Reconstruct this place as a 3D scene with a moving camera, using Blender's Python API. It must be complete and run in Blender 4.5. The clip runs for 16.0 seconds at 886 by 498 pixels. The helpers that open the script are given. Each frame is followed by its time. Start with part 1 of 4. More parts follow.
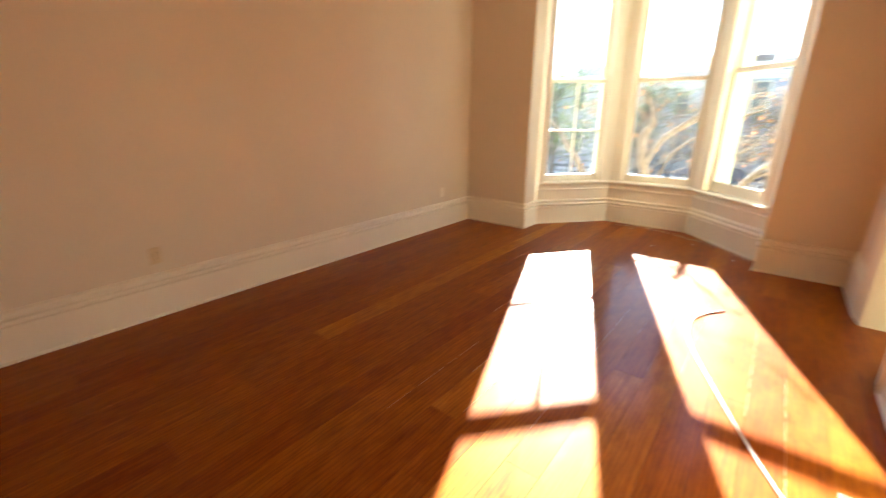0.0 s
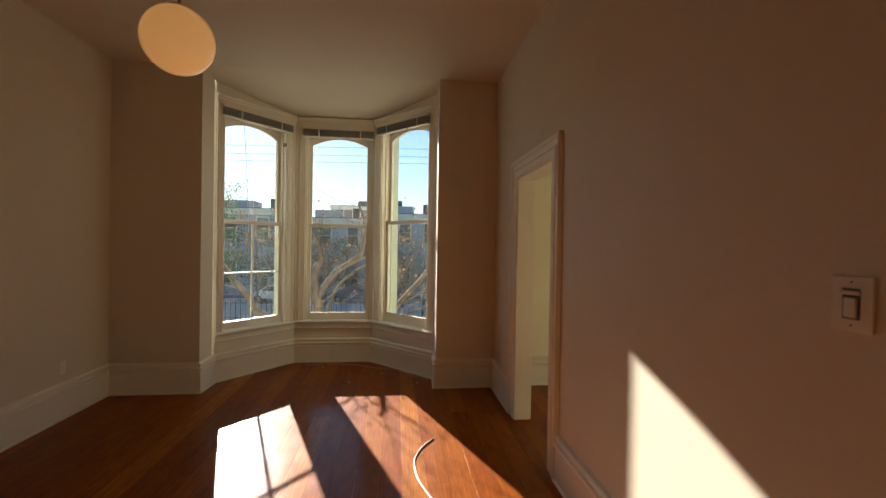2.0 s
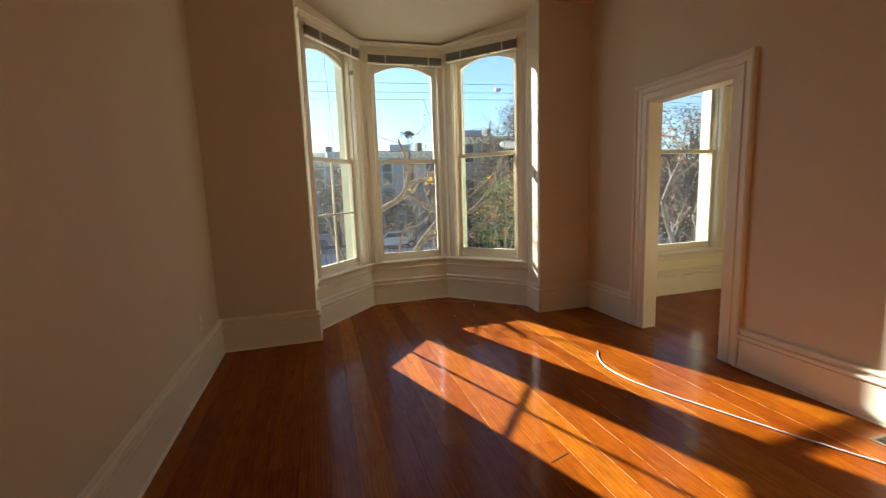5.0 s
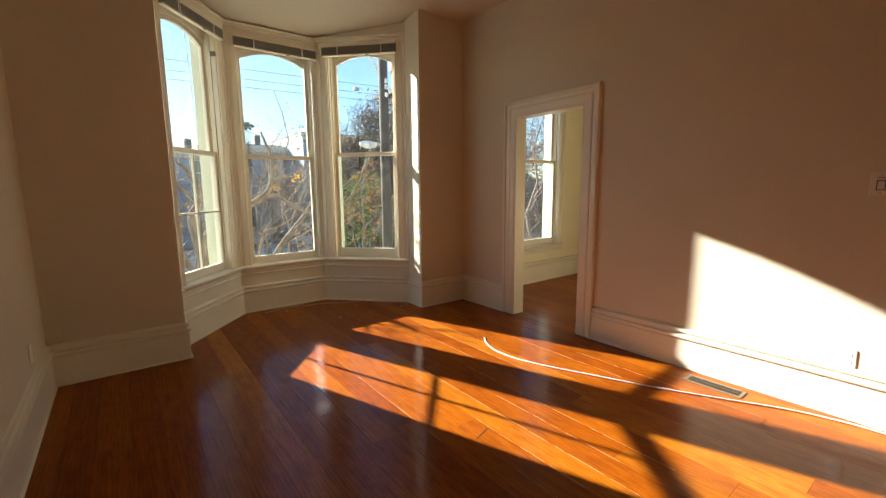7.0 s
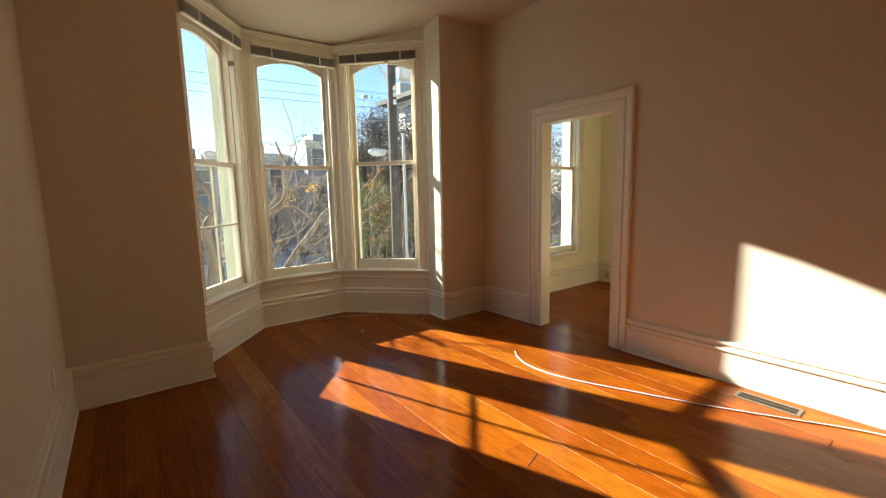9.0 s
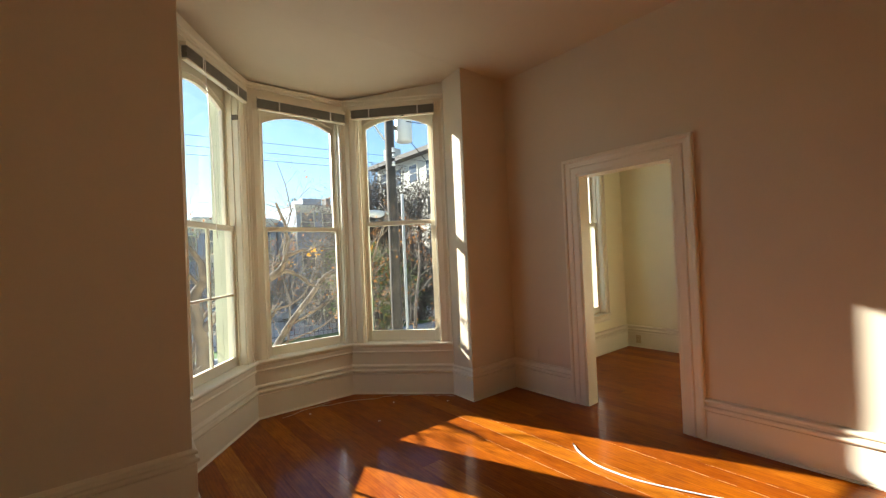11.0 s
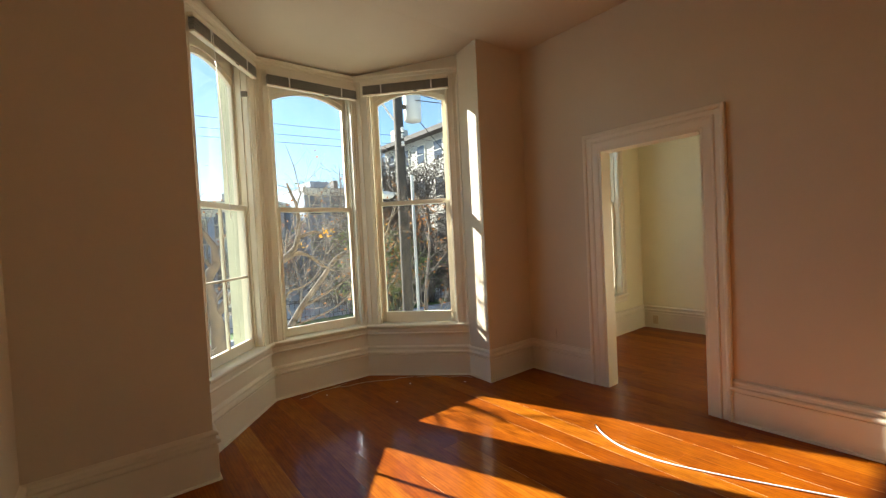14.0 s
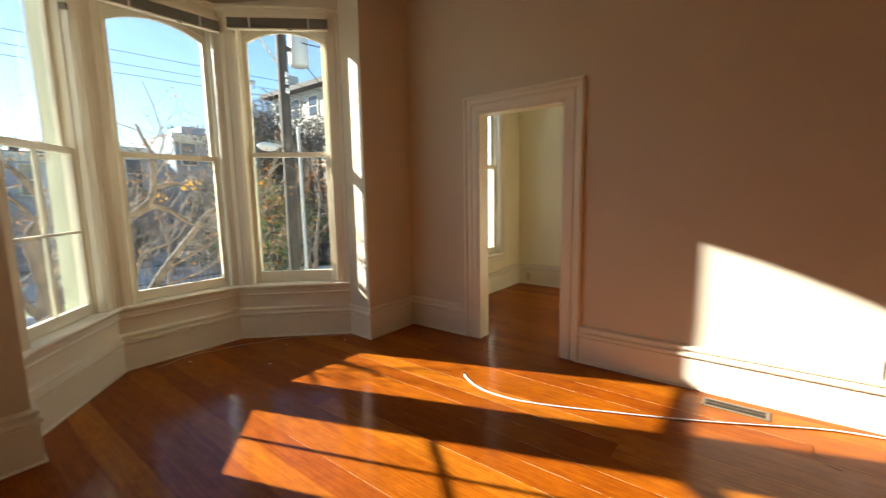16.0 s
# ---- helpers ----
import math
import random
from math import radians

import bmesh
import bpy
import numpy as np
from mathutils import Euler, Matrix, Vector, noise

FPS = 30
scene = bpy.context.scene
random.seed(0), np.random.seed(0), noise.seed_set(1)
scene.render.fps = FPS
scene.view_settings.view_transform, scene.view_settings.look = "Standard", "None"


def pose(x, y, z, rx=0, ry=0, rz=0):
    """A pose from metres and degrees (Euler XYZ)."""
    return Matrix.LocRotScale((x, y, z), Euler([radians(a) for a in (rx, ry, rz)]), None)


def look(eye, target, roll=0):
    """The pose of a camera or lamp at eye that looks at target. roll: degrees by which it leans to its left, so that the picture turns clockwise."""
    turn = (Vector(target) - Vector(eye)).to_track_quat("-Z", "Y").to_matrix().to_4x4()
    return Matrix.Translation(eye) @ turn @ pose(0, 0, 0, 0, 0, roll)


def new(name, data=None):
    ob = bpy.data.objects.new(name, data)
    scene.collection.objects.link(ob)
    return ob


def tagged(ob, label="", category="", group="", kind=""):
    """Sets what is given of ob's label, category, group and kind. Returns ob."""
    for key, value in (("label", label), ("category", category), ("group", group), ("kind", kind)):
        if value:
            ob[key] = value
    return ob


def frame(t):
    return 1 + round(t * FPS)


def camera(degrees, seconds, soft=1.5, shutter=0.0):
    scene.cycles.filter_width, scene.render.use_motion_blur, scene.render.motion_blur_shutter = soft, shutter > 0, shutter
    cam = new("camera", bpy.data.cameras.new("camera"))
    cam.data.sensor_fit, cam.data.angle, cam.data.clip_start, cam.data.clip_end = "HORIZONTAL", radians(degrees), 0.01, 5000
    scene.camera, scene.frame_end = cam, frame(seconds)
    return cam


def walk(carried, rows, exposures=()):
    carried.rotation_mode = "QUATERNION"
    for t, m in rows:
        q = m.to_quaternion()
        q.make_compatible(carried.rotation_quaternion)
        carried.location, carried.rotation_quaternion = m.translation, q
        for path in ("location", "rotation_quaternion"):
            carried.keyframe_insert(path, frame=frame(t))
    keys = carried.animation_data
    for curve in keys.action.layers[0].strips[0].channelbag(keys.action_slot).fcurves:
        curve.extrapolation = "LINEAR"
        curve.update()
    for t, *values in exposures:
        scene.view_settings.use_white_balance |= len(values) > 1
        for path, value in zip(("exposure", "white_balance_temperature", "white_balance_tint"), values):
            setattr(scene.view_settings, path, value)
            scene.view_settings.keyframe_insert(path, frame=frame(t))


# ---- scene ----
cam = camera(93.3, 16.0, soft=1.25, shutter=0.4)
PATH = [
    (0, (-0.632, -4.558, 1.339), (-1.807, -3.06, 0.727), 0.3),
    (0.5, (-0.681, -4.455, 1.341), (-1.314, -2.588, 1.002), -1.2),
    (0.7, (-0.707, -4.379, 1.413), (-1.17, -2.442, 1.235), -1.1),
    (1, (-0.753, -4.359, 1.485), (-1.019, -2.377, 1.515), -0.6),
    (1.5, (-0.837, -4.359, 1.533), (-0.894, -2.361, 1.605), -0.2),
    (2, (-1.03, -4.378, 1.494), (-0.808, -2.39, 1.483), 0.9),
    (2.5, (-1.291, -4.389, 1.429), (-1.173, -2.4, 1.256), 1.0),
    (3, (-1.548, -4.22, 1.359), (-1.42, -2.24, 1.11), -2.4),
    (5.3, (-3.029, -4.015, 1.364), (-2.31, -2.171, 1.077), -3.0),
    (5.5, (-3.099, -4.018, 1.371), (-2.239, -2.237, 1.071), -4.7),
    (6, (-3.177, -4.032, 1.377), (-2.162, -2.339, 1.055), -3.9),
    (6.5, (-3.234, -3.952, 1.355), (-2.039, -2.382, 1.031), -4.5),
    (7, (-3.296, -3.898, 1.374), (-2.091, -2.327, 1.086), -0.5),
    (7.5, (-3.37, -3.77, 1.419), (-2.002, -2.322, 1.237), 0.7),
    (7.6, (-3.359, -3.762, 1.426), (-1.973, -2.33, 1.252), 0.4),
    (8, (-3.4, -3.732, 1.421), (-2.072, -2.251, 1.214), -0.2),
    (8.5, (-3.406, -3.717, 1.411), (-2.206, -2.14, 1.143), -1.4),
    (10.8, (-3.354, -3.064, 1.432), (-2.104, -1.503, 1.412), -1.9),
    (11, (-3.363, -2.989, 1.434), (-2.098, -1.44, 1.458), -2.5),
    (11.5, (-3.37, -2.89, 1.427), (-2.123, -1.327, 1.457), -2.2),
    (12, (-3.376, -2.863, 1.437), (-2.156, -1.279, 1.486), -3.4),
    (12.5, (-3.368, -2.873, 1.436), (-2.179, -1.266, 1.506), -4.8),
    (13, (-3.358, -2.885, 1.423), (-2.161, -1.283, 1.461), -3.1),
    (13.5, (-3.362, -2.867, 1.418), (-2.178, -1.256, 1.37), -2.8),
    (14, (-3.371, -2.866, 1.414), (-2.137, -1.293, 1.355), -2.9),
    (14.5, (-3.379, -2.862, 1.413), (-2.12, -1.309, 1.344), -3.3),
    (15, (-3.376, -2.872, 1.406), (-2.038, -1.387, 1.327), -2.2),
    (15.5, (-3.33, -2.914, 1.379), (-1.931, -1.5, 1.164), -2.7),
    (16, (-3.247, -2.969, 1.388), (-1.688, -1.744, 1.125), -1.0),
]
EXPOSURES = [(t, stops, 7100 if t < 4 else 7000, 10 if t < 4 else 7) for t, stops in ((0.0, 3.85), (0.5, 2.95), (1.0, 2.15), (1.5, 1.85), (2.0, 1.72), (2.5, 1.52), (3.0, 1.38), (5.3, 2.15), (7.0, 2.25), (16.0, 2.25))]
walk(cam, [(t, look(eye, target, roll)) for t, eye, target, roll in PATH], EXPOSURES)

# ---- world and sun ----
SUN_WAY = Vector((0.376, -1.0, -0.457)).normalized()
world = bpy.data.worlds.new("world")
scene.world = world
world.use_nodes = True
wn = world.node_tree.nodes
sky = wn.new("ShaderNodeTexSky")
sky.sky_type = "NISHITA"
sky.sun_disc = False
sky.sun_elevation = math.asin(-SUN_WAY.z)
sky.sun_rotation = math.atan2(-SUN_WAY.x, -SUN_WAY.y) % (2 * math.pi)
sky.air_density, sky.dust_density, sky.ozone_density = 1.0, 0.15, 4.5
wn["Background"].inputs["Strength"].default_value = 0.057
world.node_tree.links.new(sky.outputs[0], wn["Background"].inputs["Color"])
sun_data = bpy.data.lights.new("sun", "SUN")
sun_data.energy, sun_data.angle, sun_data.color = 5.0, radians(0.6), (1.0, 0.98, 0.955)
sun = new("sun", sun_data)
sun.matrix_world = look((-6, 17, 9), Vector((-6, 17, 9)) + SUN_WAY)


# ---- materials ----
def mat(name):
    m = bpy.data.materials.new(name)
    m.use_nodes = True
    return m, m.node_tree.nodes, m.node_tree.links, m.node_tree.nodes["Principled BSDF"]


def coords(n, l, scale=(1, 1, 1), kind="Object"):
    tc, mp = n.new("ShaderNodeTexCoord"), n.new("ShaderNodeMapping")
    mp.inputs["Scale"].default_value = scale
    l.new(tc.outputs[kind], mp.inputs["Vector"])
    return mp.outputs["Vector"]


def noise_node(n, l, vec, scale, detail=4.0, rough=0.55):
    t = n.new("ShaderNodeTexNoise")
    t.inputs["Scale"].default_value, t.inputs["Detail"].default_value, t.inputs["Roughness"].default_value = scale, detail, rough
    if vec is not None:
        l.new(vec, t.inputs["Vector"])
    return t.outputs["Fac"]


def ramp(n, l, fac, stops):
    r = n.new("ShaderNodeValToRGB")
    e = r.color_ramp.elements
    e[0].position, e[0].color = stops[0][0], (*stops[0][1], 1)
    e[1].position, e[1].color = stops[-1][0], (*stops[-1][1], 1)
    for p, c in stops[1:-1]:
        e.new(p).color = (*c, 1)
    l.new(fac, r.inputs["Fac"])
    return r.outputs["Color"]


def mixed(n, l, fac, a, b, mode="MIX"):
    x = n.new("ShaderNodeMix")
    x.data_type, x.blend_type = "RGBA", mode
    for sock, v in ((x.inputs[0], fac), (x.inputs[6], a), (x.inputs[7], b)):
        if isinstance(v, (int, float)):
            sock.default_value = v
        elif isinstance(v, tuple):
            sock.default_value = (*v, 1)
        else:
            l.new(v, sock)
    return x.outputs[2]


def bumped(n, l, bsdf, height, strength, dist=0.002):
    b = n.new("ShaderNodeBump")
    b.inputs["Strength"].default_value, b.inputs["Distance"].default_value = strength, dist
    l.new(height, b.inputs["Height"])
    l.new(b.outputs["Normal"], bsdf.inputs["Normal"])


def painted(name, color, rough=0.5, vary=0.06, bump=0.15, scale=60.0):
    """Paint with faint roller grain and faint large blotches."""
    m, n, l, b = mat(name)
    v = coords(n, l)
    big, fine = noise_node(n, l, v, 1.3, 3), noise_node(n, l, v, scale, 4)
    lo, hi = tuple(c * (1 - vary) for c in color), tuple(min(1, c * (1 + vary)) for c in color)
    l.new(ramp(n, l, big, [(0.3, lo), (0.7, hi)]), b.inputs["Base Color"])
    b.inputs["Roughness"].default_value = rough
    bumped(n, l, b, fine, bump)
    return m


def plain(name, color, rough=0.5, metal=0.0, vary=0.12, scale=25.0):
    m, n, l, b = mat(name)
    f = noise_node(n, l, coords(n, l), scale, 3)
    lo, hi = tuple(c * (1 - vary) for c in color), tuple(min(1, c * (1 + vary)) for c in color)
    l.new(ramp(n, l, f, [(0.3, lo), (0.7, hi)]), b.inputs["Base Color"])
    b.inputs["Roughness"].default_value, b.inputs["Metallic"].default_value = rough, metal
    return m


def floor_wood(name):
    """Varnished old fir: each plank its own tone, long grain, knots, scratches."""
    m, n, l, b = mat(name)
    info = n.new("ShaderNodeObjectInfo")
    tc = n.new("ShaderNodeTexCoord")
    off = n.new("ShaderNodeVectorMath")
    off.operation = "MULTIPLY_ADD"
    l.new(info.outputs["Random"], off.inputs[0])
    off.inputs[1].default_value = (37.0, 91.0, 13.0)
    l.new(tc.outputs["Object"], off.inputs[2])
    mp = n.new("ShaderNodeMapping")
    mp.inputs["Scale"].default_value = (9.0, 0.55, 9.0)
    l.new(off.outputs[0], mp.inputs["Vector"])
    grain = noise_node(n, l, mp.outputs[0], 5.0, 8, 0.62)
    mp2 = n.new("ShaderNodeMapping")
    mp2.inputs["Scale"].default_value = (3.0, 0.5, 3.0)
    l.new(off.outputs[0], mp2.inputs["Vector"])
    wave = n.new("ShaderNodeTexWave")
    wave.inputs["Scale"].default_value, wave.inputs["Distortion"].default_value = 5.0, 9.0
    wave.inputs["Detail"].default_value, wave.inputs["Detail Scale"].default_value = 3.0, 1.1
    l.new(mp2.outputs[0], wave.inputs["Vector"])
    tone = ramp(n, l, info.outputs["Random"], [(0.0, (0.27, 0.059, 0.002)), (0.4, (0.31, 0.077, 0.003)), (0.8, (0.345, 0.093, 0.004)), (0.9, (0.41, 0.125, 0.007)), (1.0, (0.50, 0.18, 0.014))])
    g = ramp(n, l, grain, [(0.3, (0.76, 0.70, 0.66)), (0.58, (1.0, 1.0, 1.0)), (0.8, (1.12, 1.15, 1.15))])
    c = mixed(n, l, 1.0, tone, g, "MULTIPLY")
    w = ramp(n, l, wave.outputs["Fac"], [(0.0, (0.82, 0.76, 0.7)), (0.5, (1.0, 1.0, 1.0)), (1.0, (1.06, 1.06, 1.06))])
    c = mixed(n, l, 0.75, c, w, "MULTIPLY")
    blotch = noise_node(n, l, coords(n, l, (5.0, 2.2, 5.0)), 3.2, 6, 0.65)
    c = mixed(n, l, 1.0, c, ramp(n, l, blotch, [(0.3, (0.78, 0.70, 0.60)), (0.52, (1.0, 1.0, 1.0)), (0.72, (1.16, 1.24, 1.3))]), "MULTIPLY")
    fleck = noise_node(n, l, coords(n, l, (34.0, 9.0, 9.0)), 2.2, 3, 0.7)
    c = mixed(n, l, ramp(n, l, fleck, [(0.60, (0, 0, 0)), (0.72, (0.55, 0.55, 0.55))]), c, (0.17, 0.036, 0.004))
    stain = noise_node(n, l, coords(n, l, (1.2, 1.2, 1.2)), 1.7, 5, 0.6)
    c = mixed(n, l, ramp(n, l, stain, [(0.42, (0, 0, 0)), (0.75, (0.3, 0.3, 0.3))]), c, (0.2, 0.04, 0.008))
    l.new(c, b.inputs["Base Color"])
    wear = noise_node(n, l, coords(n, l, (2.0, 0.8, 2.0)), 3.0, 6, 0.6)
    l.new(ramp(n, l, wear, [(0.3, (0.11, 0.11, 0.11)), (0.75, (0.21, 0.21, 0.21))]), b.inputs["Coat Roughness"])
    b.inputs["Coat Weight"].default_value, b.inputs["Roughness"].default_value = 0.38, 0.6
    b.inputs["Specular IOR Level"].default_value = 0.05
    bumped(n, l, b, wear, 0.05, 0.003)
    return m


def foliage(name, color, vary=0.5, scale=3.0):
    """Thin leaves and twig tips: half of the light that meets them comes out on the far side."""
    m, n, l, b = mat(name)
    f = noise_node(n, l, coords(n, l), scale, 3)
    lo, hi = tuple(c * (1 - vary) for c in color), tuple(min(1, c * (1 + vary)) for c in color)
    tone = ramp(n, l, f, [(0.3, lo), (0.7, hi)])
    l.new(tone, b.inputs["Base Color"])
    b.inputs["Roughness"].default_value, b.inputs["Specular IOR Level"].default_value = 0.7, 0.15
    tl, mx = n.new("ShaderNodeBsdfTranslucent"), n.new("ShaderNodeMixShader")
    l.new(tone, tl.inputs["Color"])
    mx.inputs[0].default_value = 0.45
    l.new(b.outputs[0], mx.inputs[1])
    l.new(tl.outputs[0], mx.inputs[2])
    l.new(mx.outputs[0], n["Material Output"].inputs["Surface"])
    return m


def pane_glass(name, tint=(0.96, 0.985, 0.98)):
    m, n, l, b = mat(name)
    n.remove(b)
    tr, gl, mx = n.new("ShaderNodeBsdfTransparent"), n.new("ShaderNodeBsdfGlossy"), n.new("ShaderNodeMixShader")
    tr.inputs[0].default_value, gl.inputs["Roughness"].default_value = (*tint, 1), 0.01
    lw, pw, ma = n.new("ShaderNodeLayerWeight"), n.new("ShaderNodeMath"), n.new("ShaderNodeMath")
    pw.operation, ma.operation = "POWER", "MULTIPLY_ADD"
    lw.inputs[0].default_value = 0.5
    pw.inputs[1].default_value, ma.inputs[1].default_value, ma.inputs[2].default_value = 4.0, 0.5, 0.02
    l.new(lw.outputs["Facing"], pw.inputs[0])
    l.new(pw.outputs[0], ma.inputs[0])
    l.new(ma.outputs[0], mx.inputs[0])
    l.new(tr.outputs[0], mx.inputs[1])
    l.new(gl.outputs[0], mx.inputs[2])
    dust, film = n.new("ShaderNodeBsdfTranslucent"), n.new("ShaderNodeMixShader")
    smear = noise_node(n, l, coords(n, l, (2.5, 2.5, 1.0)), 3.0, 5, 0.6)
    l.new(ramp(n, l, smear, [(0.3, (0.003, 0.003, 0.003)), (0.75, (0.011, 0.011, 0.011))]), film.inputs[0])
    l.new(mx.outputs[0], film.inputs[1])
    l.new(dust.outputs[0], film.inputs[2])
    l.new(film.outputs[0], n["Material Output"].inputs["Surface"])
    return m


WALL = painted("wall_paint", (0.675, 0.597, 0.46), 0.62, 0.025, 0.10, 90)
CEIL = painted("ceiling_paint", (0.64, 0.565, 0.435), 0.7, 0.02, 0.10, 70)
TRIM = painted("trim_paint", (0.82, 0.765, 0.62), 0.33, 0.03, 0.10, 40)
WALL_2 = painted("bedroom_paint", (0.84, 0.80, 0.59), 0.6, 0.025, 0.10, 90)
FLOOR = floor_wood("varnished_fir")
SUBFLOOR = plain("subfloor", (0.05, 0.025, 0.012), 0.9)
GLASS = pane_glass("window_glass")
OUTSIDE_PAINT = painted("pale_green_paint", (0.48, 0.50, 0.38), 0.5, 0.05, 0.15, 40)
WHITE_PLASTIC = plain("white_plastic", (0.88, 0.86, 0.82), 0.35, 0, 0.03)
IVORY_PLASTIC = plain("ivory_plastic", (0.62, 0.50, 0.30), 0.4, 0, 0.05)
DARK_SLOT = plain("dark_slot", (0.015, 0.013, 0.012), 0.8)
SLAT = plain("grey_slat", (0.30, 0.29, 0.25), 0.45, 0.2, 0.08)
METAL = plain("brown_metal", (0.20, 0.15, 0.10), 0.45, 0.7)
BRASS = plain("aged_brass", (0.35, 0.25, 0.12), 0.4, 0.9)


# ---- building helpers ----
def part(name, bm, material, parent=None, label="", smooth=False):
    me = bpy.data.meshes.new(name)
    bmesh.ops.recalc_face_normals(bm, faces=bm.faces)
    bm.to_mesh(me)
    bm.free()
    me.materials.append(material)
    if smooth:
        for p in me.polygons:
            p.use_smooth = True
    ob = new(name, me)
    ob.parent = parent
    if label:
        tagged(ob, label)
    return ob


def thing(name, m, label, category, group="", kind=""):
    ob = new(name)
    ob.empty_display_size = 0.1
    ob.matrix_world = m
    return tagged(ob, label, category, group, kind)


def box(bm, x0, x1, y0, y1, z0, z1, bevel=0.0):
    vs = [bm.verts.new((x, y, z)) for z in (z0, z1) for y in (y0, y1) for x in (x0, x1)]
    fs = [bm.faces.new([vs[i] for i in q]) for q in ((0, 2, 3, 1), (4, 5, 7, 6), (0, 1, 5, 4), (2, 6, 7, 3), (0, 4, 6, 2), (1, 3, 7, 5))]
    if bevel:
        es = list({e for f in fs for e in f.edges})
        bmesh.ops.bevel(bm, geom=es, offset=bevel, segments=2, affect="EDGES", profile=0.5)
    return bm


def boxed(*args):
    return box(bmesh.new(), *args)


def prism(bm, poly, z0, z1):
    lo, hi = [bm.verts.new((x, y, z0)) for x, y in poly], [bm.verts.new((x, y, z1)) for x, y in poly]
    k = len(poly)
    bm.faces.new(lo[::-1]), bm.faces.new(hi)
    for i in range(k):
        bm.faces.new((lo[i], lo[(i + 1) % k], hi[(i + 1) % k], hi[i]))
    return bm


def offsets(pts, d):
    """The open line pts moved d to its left, mitred."""
    out = []
    for i, p in enumerate(pts):
        p = Vector(p)
        a = (p - Vector(pts[i - 1])).normalized() if i else None
        b = (Vector(pts[i + 1]) - p).normalized() if i + 1 < len(pts) else None
        na = Vector((-a.y, a.x)) if a else None
        nb = Vector((-b.y, b.x)) if b else None
        if na is None or nb is None:
            q = p + (na or nb) * d
        else:
            s = (na + nb).normalized()
            q = p + s * (d / s.dot(na))
        out.append((q.x, q.y))
    return out


def sweep(bm, pts, profile, place=lambda a, b, h: (a, b, h)):
    """A closed profile of (offset to the left, height) drawn along the open line pts, mitred at its bends."""
    rows = [[bm.verts.new(place(a, b, h)) for a, b in offsets(pts, o)] for o, h in profile]
    k = len(profile)
    for j in range(k):
        for i in range(len(pts) - 1):
            bm.faces.new((rows[j][i], rows[j][i + 1], rows[(j + 1) % k][i + 1], rows[(j + 1) % k][i]))
    for i in (0, -1):
        bm.faces.new([r[i] for r in rows])
    return bm


def tube(bm, pts, radii, seg=8):
    """A round bar through pts."""
    rings = []
    pts = [Vector(p) for p in pts]
    side = None
    for i, p in enumerate(pts):
        d = (pts[min(i + 1, len(pts) - 1)] - pts[max(i - 1, 0)]).normalized()
        if side is None:
            side = d.orthogonal().normalized()
        side = (side - d * side.dot(d)).normalized()
        up = d.cross(side)
        r = radii[i] if isinstance(radii, (list, tuple)) else radii
        rings.append([bm.verts.new(p + (side * math.cos(a) + up * math.sin(a)) * r) for a in [2 * math.pi * k / seg for k in range(seg)]])
    for a, b in zip(rings, rings[1:]):
        for k in range(seg):
            bm.faces.new((a[k], a[(k + 1) % seg], b[(k + 1) % seg], b[k]))
    bm.faces.new(rings[0][::-1]), bm.faces.new(rings[-1])
    return bm


def lathe(bm, profile, seg=32, centre=(0, 0, 0)):
    """profile of (radius, z) turned about z."""
    cx, cy, cz = centre
    rings = [[bm.verts.new((cx + r * math.cos(2 * math.pi * k / seg), cy + r * math.sin(2 * math.pi * k / seg), cz + z)) for k in range(seg)] for r, z in profile]
    for a, b in zip(rings, rings[1:]):
        for k in range(seg):
            bm.faces.new((a[k], a[(k + 1) % seg], b[(k + 1) % seg], b[k]))
    bm.faces.new(rings[0][::-1]), bm.faces.new(rings[-1])
    return bm


# ---- plan of the rooms ----
WX, EX = -3.80, 0.022            # faces of the west and east walls of the front room
NY, SY = 0.022, -6.0             # faces of the bay wall and the back wall
HIGH = 3.256                     # ceiling
EX2, FX = 0.145, 2.50            # bedroom: its side of the shared wall, its far wall
BAY = [(-2.963, 0.022), (-2.957, 0.335), (-2.305, 1.097), (-1.333, 1.100), (-0.582, 0.318), (-0.597, 0.022)]
DOOR = (-1.655, -0.828, 2.105)   # bedroom doorway: y from, y to, height
DOOR_2 = (-4.80, -3.885, 2.62)   # hall doorway
THICK = 0.22
PLANK_X = -3.820              # west edge of the first plank, under the baseboard


def structure(name, bm, material, label, category):
    return tagged(part(name, bm, material), label, category, "", "structure")


# walls
bm = boxed(EX, EX2, DOOR[1], NY + THICK, 0, HIGH)
box(bm, EX, EX2, DOOR_2[1], DOOR[0], 0, HIGH)
box(bm, EX, EX2, DOOR[0], DOOR[1], DOOR[2], HIGH)
box(bm, EX, EX2, DOOR_2[0], DOOR_2[1], DOOR_2[2], HIGH)
box(bm, EX, EX2, SY - 0.1, DOOR_2[0], 0, HIGH)
structure("wall_east", bm, WALL, "warm beige painted plaster wall with two doorways", "wall")
structure("wall_west", boxed(WX - 0.15, WX, SY - 0.1, NY + THICK, 0, HIGH), WALL, "warm beige painted plaster wall", "wall")
structure("wall_south", boxed(WX, EX, SY - 0.1, SY, 0, HIGH), WALL, "plain beige painted back wall", "wall")
structure("wall_north_1", boxed(WX, BAY[0][0], NY, NY + 0.278, 0, HIGH), WALL, "beige painted pier beside the bay", "wall")
